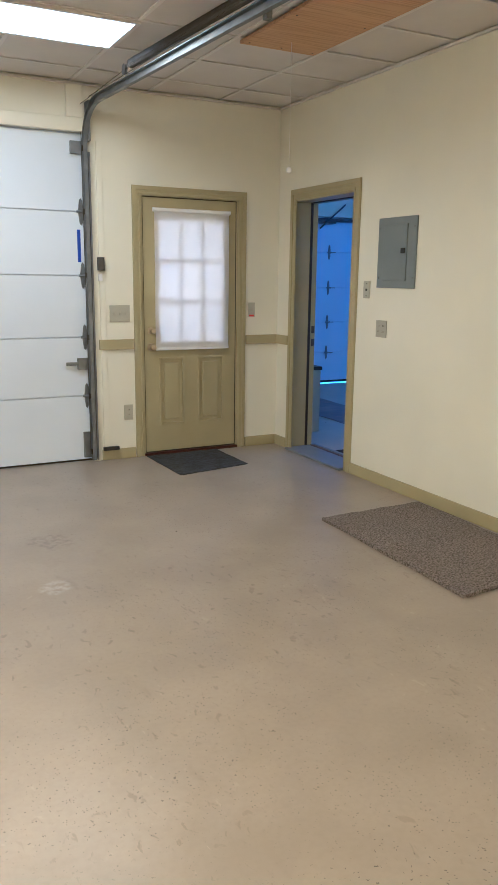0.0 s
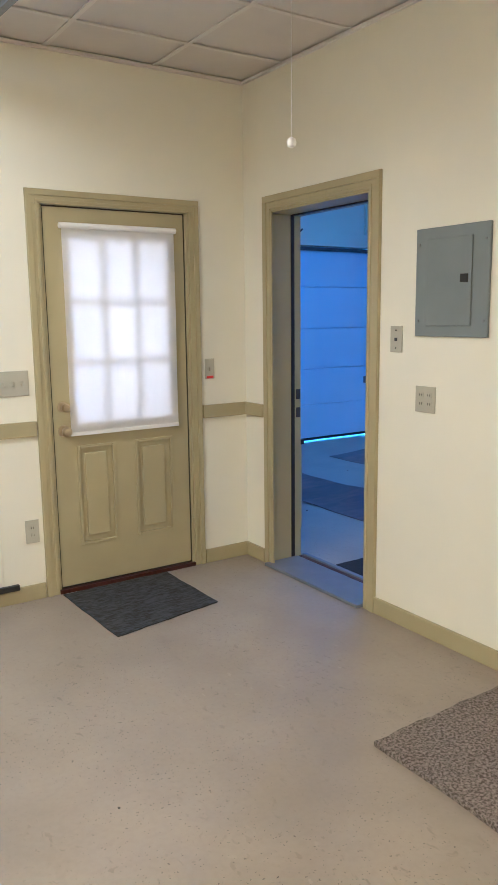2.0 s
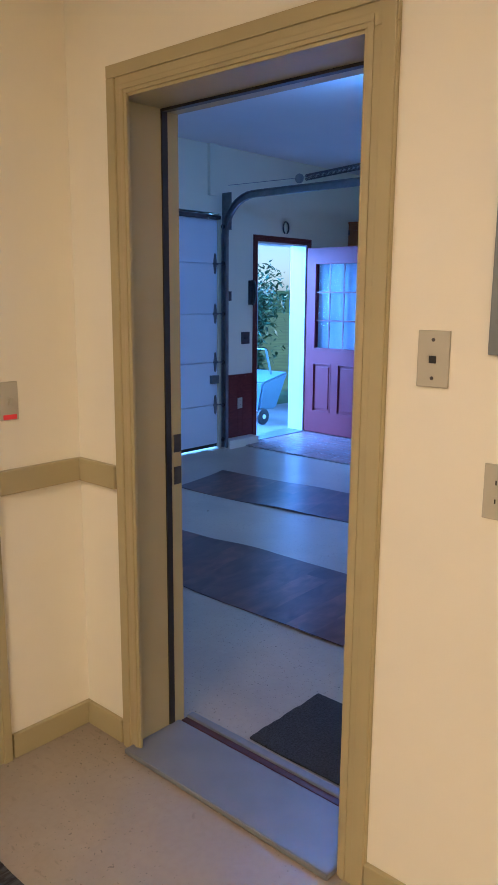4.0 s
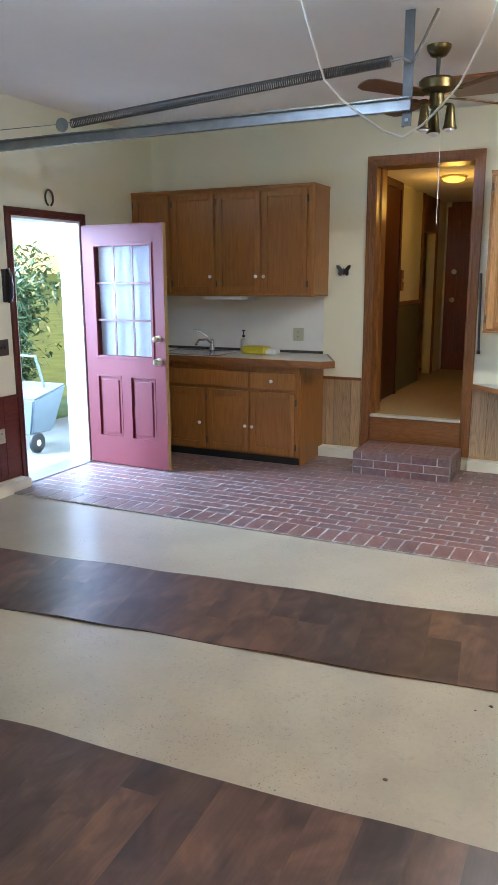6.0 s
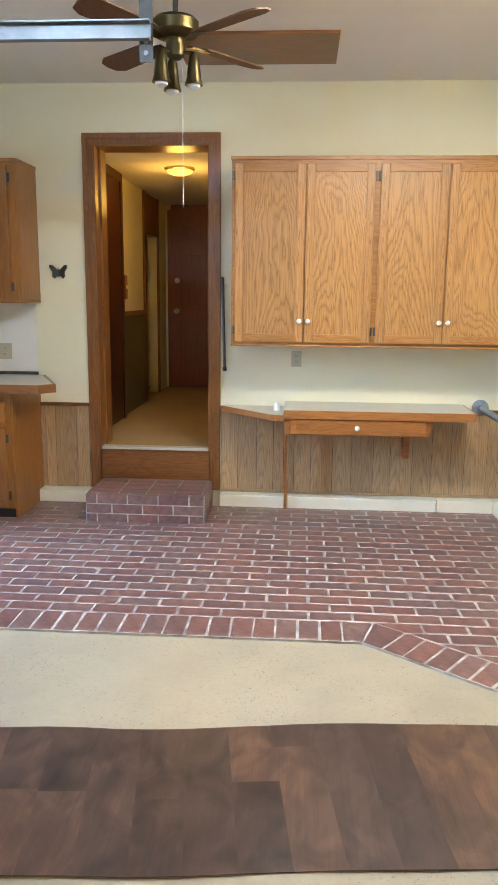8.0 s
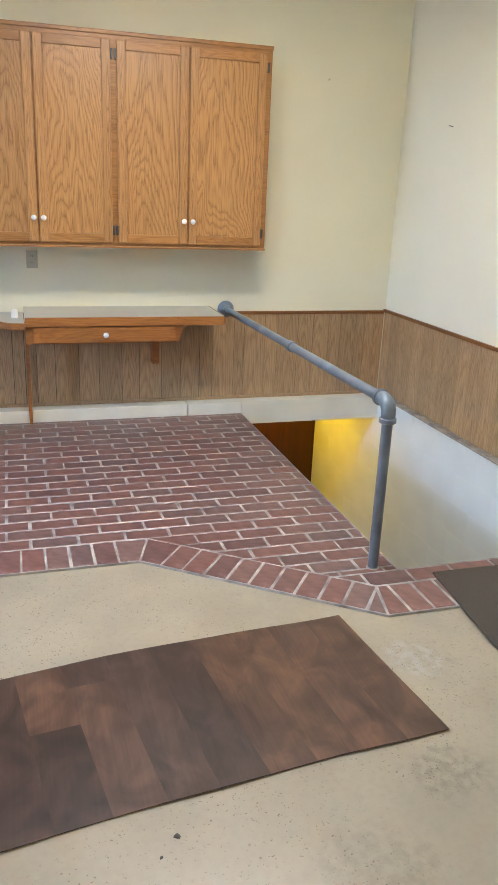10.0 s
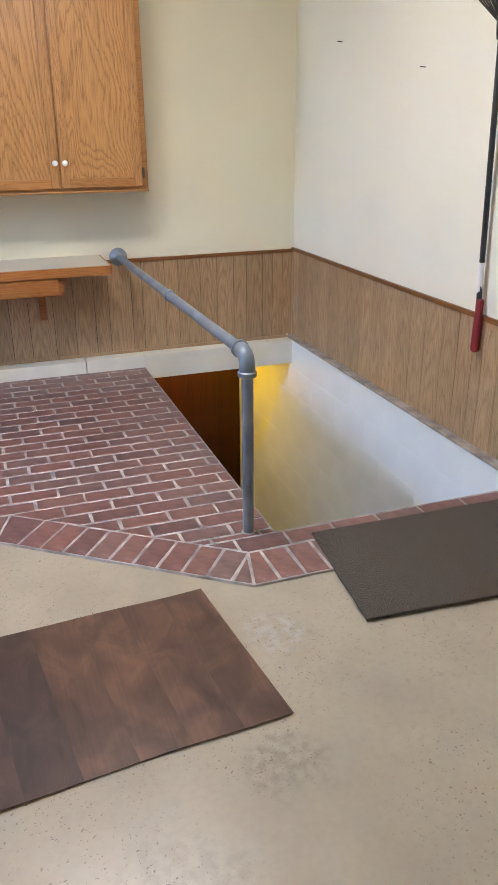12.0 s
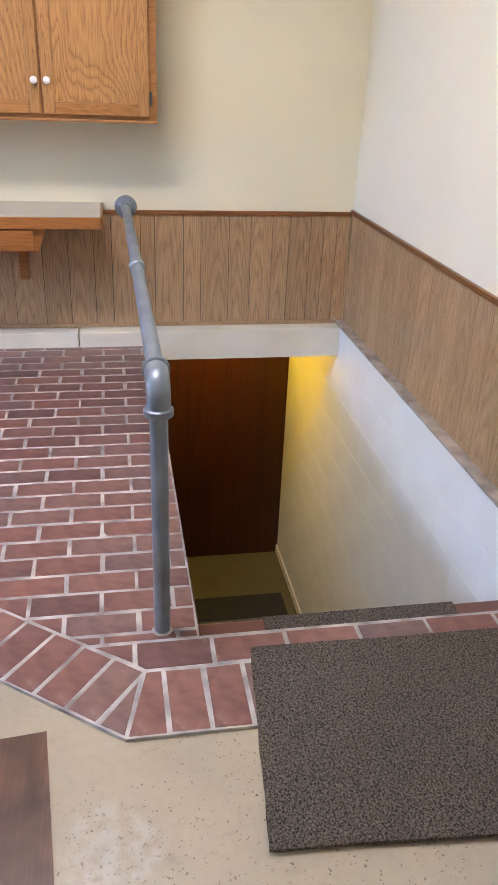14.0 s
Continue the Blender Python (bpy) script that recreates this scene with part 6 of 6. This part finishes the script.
for y in (3.90, 4.36):
    w = part("wheel", lathe([(0.03, y - 0.02), (0.09, y - 0.02), (0.1, y - 0.01), (0.1, y + 0.01), (0.09, y + 0.02), (0.03, y + 0.02)], (5.44, 0, 0.056), axis="y", seg=22), M_BLACK, gc, "black rubber wheel")
    part("hub", lathe([(0.03, y - 0.023), (0.03, y + 0.023)], (5.44, 0, 0.056), axis="y", seg=14), M_WHITE, w)
solo("backdrop_trees", prism([(-30, 42), (60, 42), (60, 42.5), (-30, 42.5)], -0.05, 1.9), M_LEAF, kind=S)

# ---- brick floor: soldier course round the edge, running courses inside, each brick a piece ----
BW, BL, GAP, BT = 0.0975, 0.208, 0.0038, 0.012
MT = 0.0145
bed = prism([(4.137, YN), (4.137, -0.83), (3.49, -1.69), (3.49, -2.972), (SX, -2.972), (SX, YL), (6.24, YL), (6.24, YN)], -0.05, MT - 0.004)
brick_floor = solo("brick_floor", bed, M_MORTAR, "red brick paving laid in pale mortar", kind=S)


def clip(poly, a, b, c):
    """Keep the part of a convex outline where a x + b y >= c."""
    out = []
    for i, p in enumerate(poly):
        q = poly[(i + 1) % len(poly)]
        dp, dq = a * p[0] + b * p[1] - c, a * q[0] + b * q[1] - c
        if dp >= 0:
            out.append(p)
        if dp * dq < 0:
            t = dp / (dp - dq)
            out.append((p[0] + (q[0] - p[0]) * t, p[1] + (q[1] - p[1]) * t))
    return out


def area(poly):
    return abs(sum(p[0] * q[1] - q[0] * p[1] for p, q in zip(poly, poly[1:] + poly[:1]))) / 2


def shrink(poly, g):
    """Pull an outline's corners in by g."""
    n = len(poly)
    cx, cy = sum(p[0] for p in poly) / n, sum(p[1] for p in poly) / n
    s = 1 if sum(p[0] * q[1] - q[0] * p[1] for p, q in zip(poly, poly[1:] + poly[:1])) > 0 else -1
    lines = []
    for p, q in zip(poly, poly[1:] + poly[:1]):
        dx, dy = q[0] - p[0], q[1] - p[1]
        m = math.hypot(dx, dy)
        if m > 1e-4:
            nx, ny = -dy / m * s, dx / m * s
            lines.append((nx, ny, nx * p[0] + ny * p[1] + g))
    out = poly
    for a, b, c in lines:
        out = clip(out, a, b, c)
        if len(out) < 3:
            return []
    return out


def brick_mesh(poly, z0, z1, bm=None):
    """A brick: outline with a worn, chamfered top edge."""
    bm = bm or bmesh.new()
    top = shrink(poly, 0.004)
    if len(top) != len(poly):
        top = [(p[0], p[1]) for p in poly]
    rings = [[bm.verts.new((x, y, z)) for x, y in pl] for pl, z in ((poly, z0), (poly, z1 - 0.003), (top, z1))]
    n = len(poly)
    for a, b in zip(rings, rings[1:]):
        for i in range(n):
            bm.faces.new((a[i], a[(i + 1) % n], b[(i + 1) % n], b[i]))
    bm.faces.new(rings[2])
    return bm


L1 = Vector((4.137, -0.83)) - Vector((3.49, -1.69))
U = L1.normalized()
NRM = Vector((U.y, -U.x))
if NRM.x < 0:
    NRM = -NRM
P2 = Vector((3.49, -1.69))
# the line between diagonal border and field
C_IN = NRM.x * P2.x + NRM.y * P2.y + BL
pieces = []
# field
XI = 4.137 + BL
rows = int((6.24 - (3.722)) / BW) + 2
k0 = -6
for k in range(k0, 20):
    x0 = XI + BW * k
    x1 = min(x0 + BW, 6.24)
    if x1 <= x0 or x1 < 3.83:
        continue
    x0 = max(x0, 3.82)
    off = (k % 2) * BL / 2
    y = -3.09 + off
    while y < YN:
        a, b = y, y + BL
        y += BL
        poly = [(x0, a), (x1, a), (x1, b), (x0, b)]
        poly = clip(poly, 0, 1, YL)
        if len(poly) > 2:
            poly = clip(poly, 0, -1, -YN)
        if len(poly) > 2 and x0 < XI - 0.01:
            poly = clip(poly, NRM.x, NRM.y, C_IN)
        if len(poly) > 2 and area(poly) > 0.0012:
            pieces.append(poly)
y = -2.972
while y < -1.5:
    poly = clip([(3.71, y), (3.82, y), (3.82, y + 0.2085), (3.71, y + 0.2085)], NRM.x, NRM.y, C_IN)
    if len(poly) > 2 and area(poly) > 0.0012:
        pieces.append(poly)
    y += 0.2085
# soldier course along the straight edge
y = -0.745
while y < YN:
    pieces.append([(4.137, y), (XI, y), (XI, min(y + 0.101, YN)), (4.137, min(y + 0.101, YN))])
    y += 0.101
corner_in = (XI, (C_IN - NRM.x * XI) / NRM.y)
pieces.append([(4.137, -0.83), (XI, corner_in[1]), (XI, -0.745), (4.137, -0.745)])
# along the diagonal
n = 10
Ld = L1.length
Q0 = P2 + U * 0.10
for i in range(n):
    s0, s1 = 0.085 + (Ld - 0.085) * i / n, 0.085 + (Ld - 0.085) * (i + 1) / n
    a, b = P2 + U * s0, P2 + U * s1
    c, d = b + NRM * BL, a + NRM * BL
    if i == n - 1:
        c = Vector(corner_in)
    pieces.append([tuple(a), tuple(d), tuple(c), tuple(b)])
corner2 = (3.49 + BL + 0.012, (C_IN - NRM.x * (3.49 + BL + 0.012)) / NRM.y)
dd = P2 + U * 0.085
pieces.append([tuple(P2), corner2, tuple(dd)])
y = -1.69
first = True
while y > -2.97:
    y2 = max(y - 0.103, -2.972)
    pieces.append([(3.49, y), (3.49, y2), (3.49 + BL + 0.01, y2), (corner2[0], corner2[1]) if first else (3.49 + BL + 0.01, y)])
    first = False
    y = y2

full = {}
rest = bmesh.new()
rng = random.Random(11)
order = sorted(pieces, key=lambda p: (p[0][0] - 3.6) ** 2 + (p[0][1] + 1.4) ** 2)
for idx, poly in enumerate(order):
    poly = shrink(poly, GAP * (0.8, 1.0, 1.25)[idx % 3])
    if len(poly) < 3:
        continue
    cx, cy = sum(p[0] for p in poly) / len(poly), sum(p[1] for p in poly) / len(poly)
    loc = [(round(p[0] - cx, 4), round(p[1] - cy, 4)) for p in poly]
    z1 = BT
    if idx < 300:
        key = (tuple(loc), idx % 7)
        if key not in full:
            loc = [(x + rng.uniform(-0.0018, 0.0018), y + rng.uniform(-0.0018, 0.0018)) for x, y in loc]
            bm = brick_mesh(loc, 0.0, z1)
            full[key] = finish(bm, "brick", M_BRICK)
        ob = new("brick", full[key])
        ob.parent = brick_floor
        ob.location = (cx, cy, rng.uniform(-0.0012, 0.0008))
        ob.rotation_euler = (rng.uniform(-0.004, 0.004), rng.uniform(-0.004, 0.004), rng.uniform(-0.006, 0.006))
        ORG[ob] = Vector((0, 0, 0))
    else:
        brick_mesh(poly, 0.0, z1 + rng.uniform(-0.0012, 0.0008), rest)
me = finish(rest, "brick_paving_far", M_BRICK)
ob = new("brick_paving_far", me)
ob.parent = brick_floor
tagged(ob, "red bricks further off in the paving", "", "", "stuff")

# ---- brick step at the hall doorway ----
step = thing("brick_step", "single red brick step with pale mortar below the hall doorway", "step", (6.0, 0.475, 0))
part("mortar", box(5.780, 6.235, 0.080, 0.870, 0.0, 0.1958), M_MORTAR, step)
SB = {}


def step_brick(x0, x1, y0, y1, z0, z1):
    size = (round(x1 - x0, 3), round(y1 - y0, 3), round(z1 - z0, 3))
    if size not in SB:
        bm = box(-size[0] / 2, size[0] / 2, -size[1] / 2, size[1] / 2, 0, size[2], bevel=0)
        SB[size] = finish(bm, "brick", M_BRICK)
    b = new("brick", SB[size])
    b.parent = step
    b.location = Vector(((x0 + x1) / 2, (y0 + y1) / 2, z0)) - ORG[step]


g = 0.005
for j, z in enumerate((0.006, 0.072, 0.138)):
    ys = [0.08] + [v for v in [0.08 + (0.10 if j % 2 == 0 else 0.205) + 0.205 * i for i in range(5)] if v < 0.85] + [0.87]
    for a, b in zip(ys, ys[1:]):
        if b - a > 0.03:
            step_brick(5.777, 5.83, a + g, b - g, z, z + 0.058)
    for x in (5.83, 6.035):
        step_brick(x + g, min(x + 0.20, 6.235), 0.077, 0.10, z, z + 0.058)
        step_brick(x + g, min(x + 0.20, 6.235), 0.85, 0.873, z, z + 0.058)
for i in range(4):
    for jx in range(4):
        x0 = 5.83 + 0.103 * jx
        y0 = 0.10 + 0.1875 * i
        step_brick(x0 + g, min(x0 + 0.103, 6.237) - g * 0.3, y0 + g, y0 + 0.1875 - g, 0.185, 0.1975)
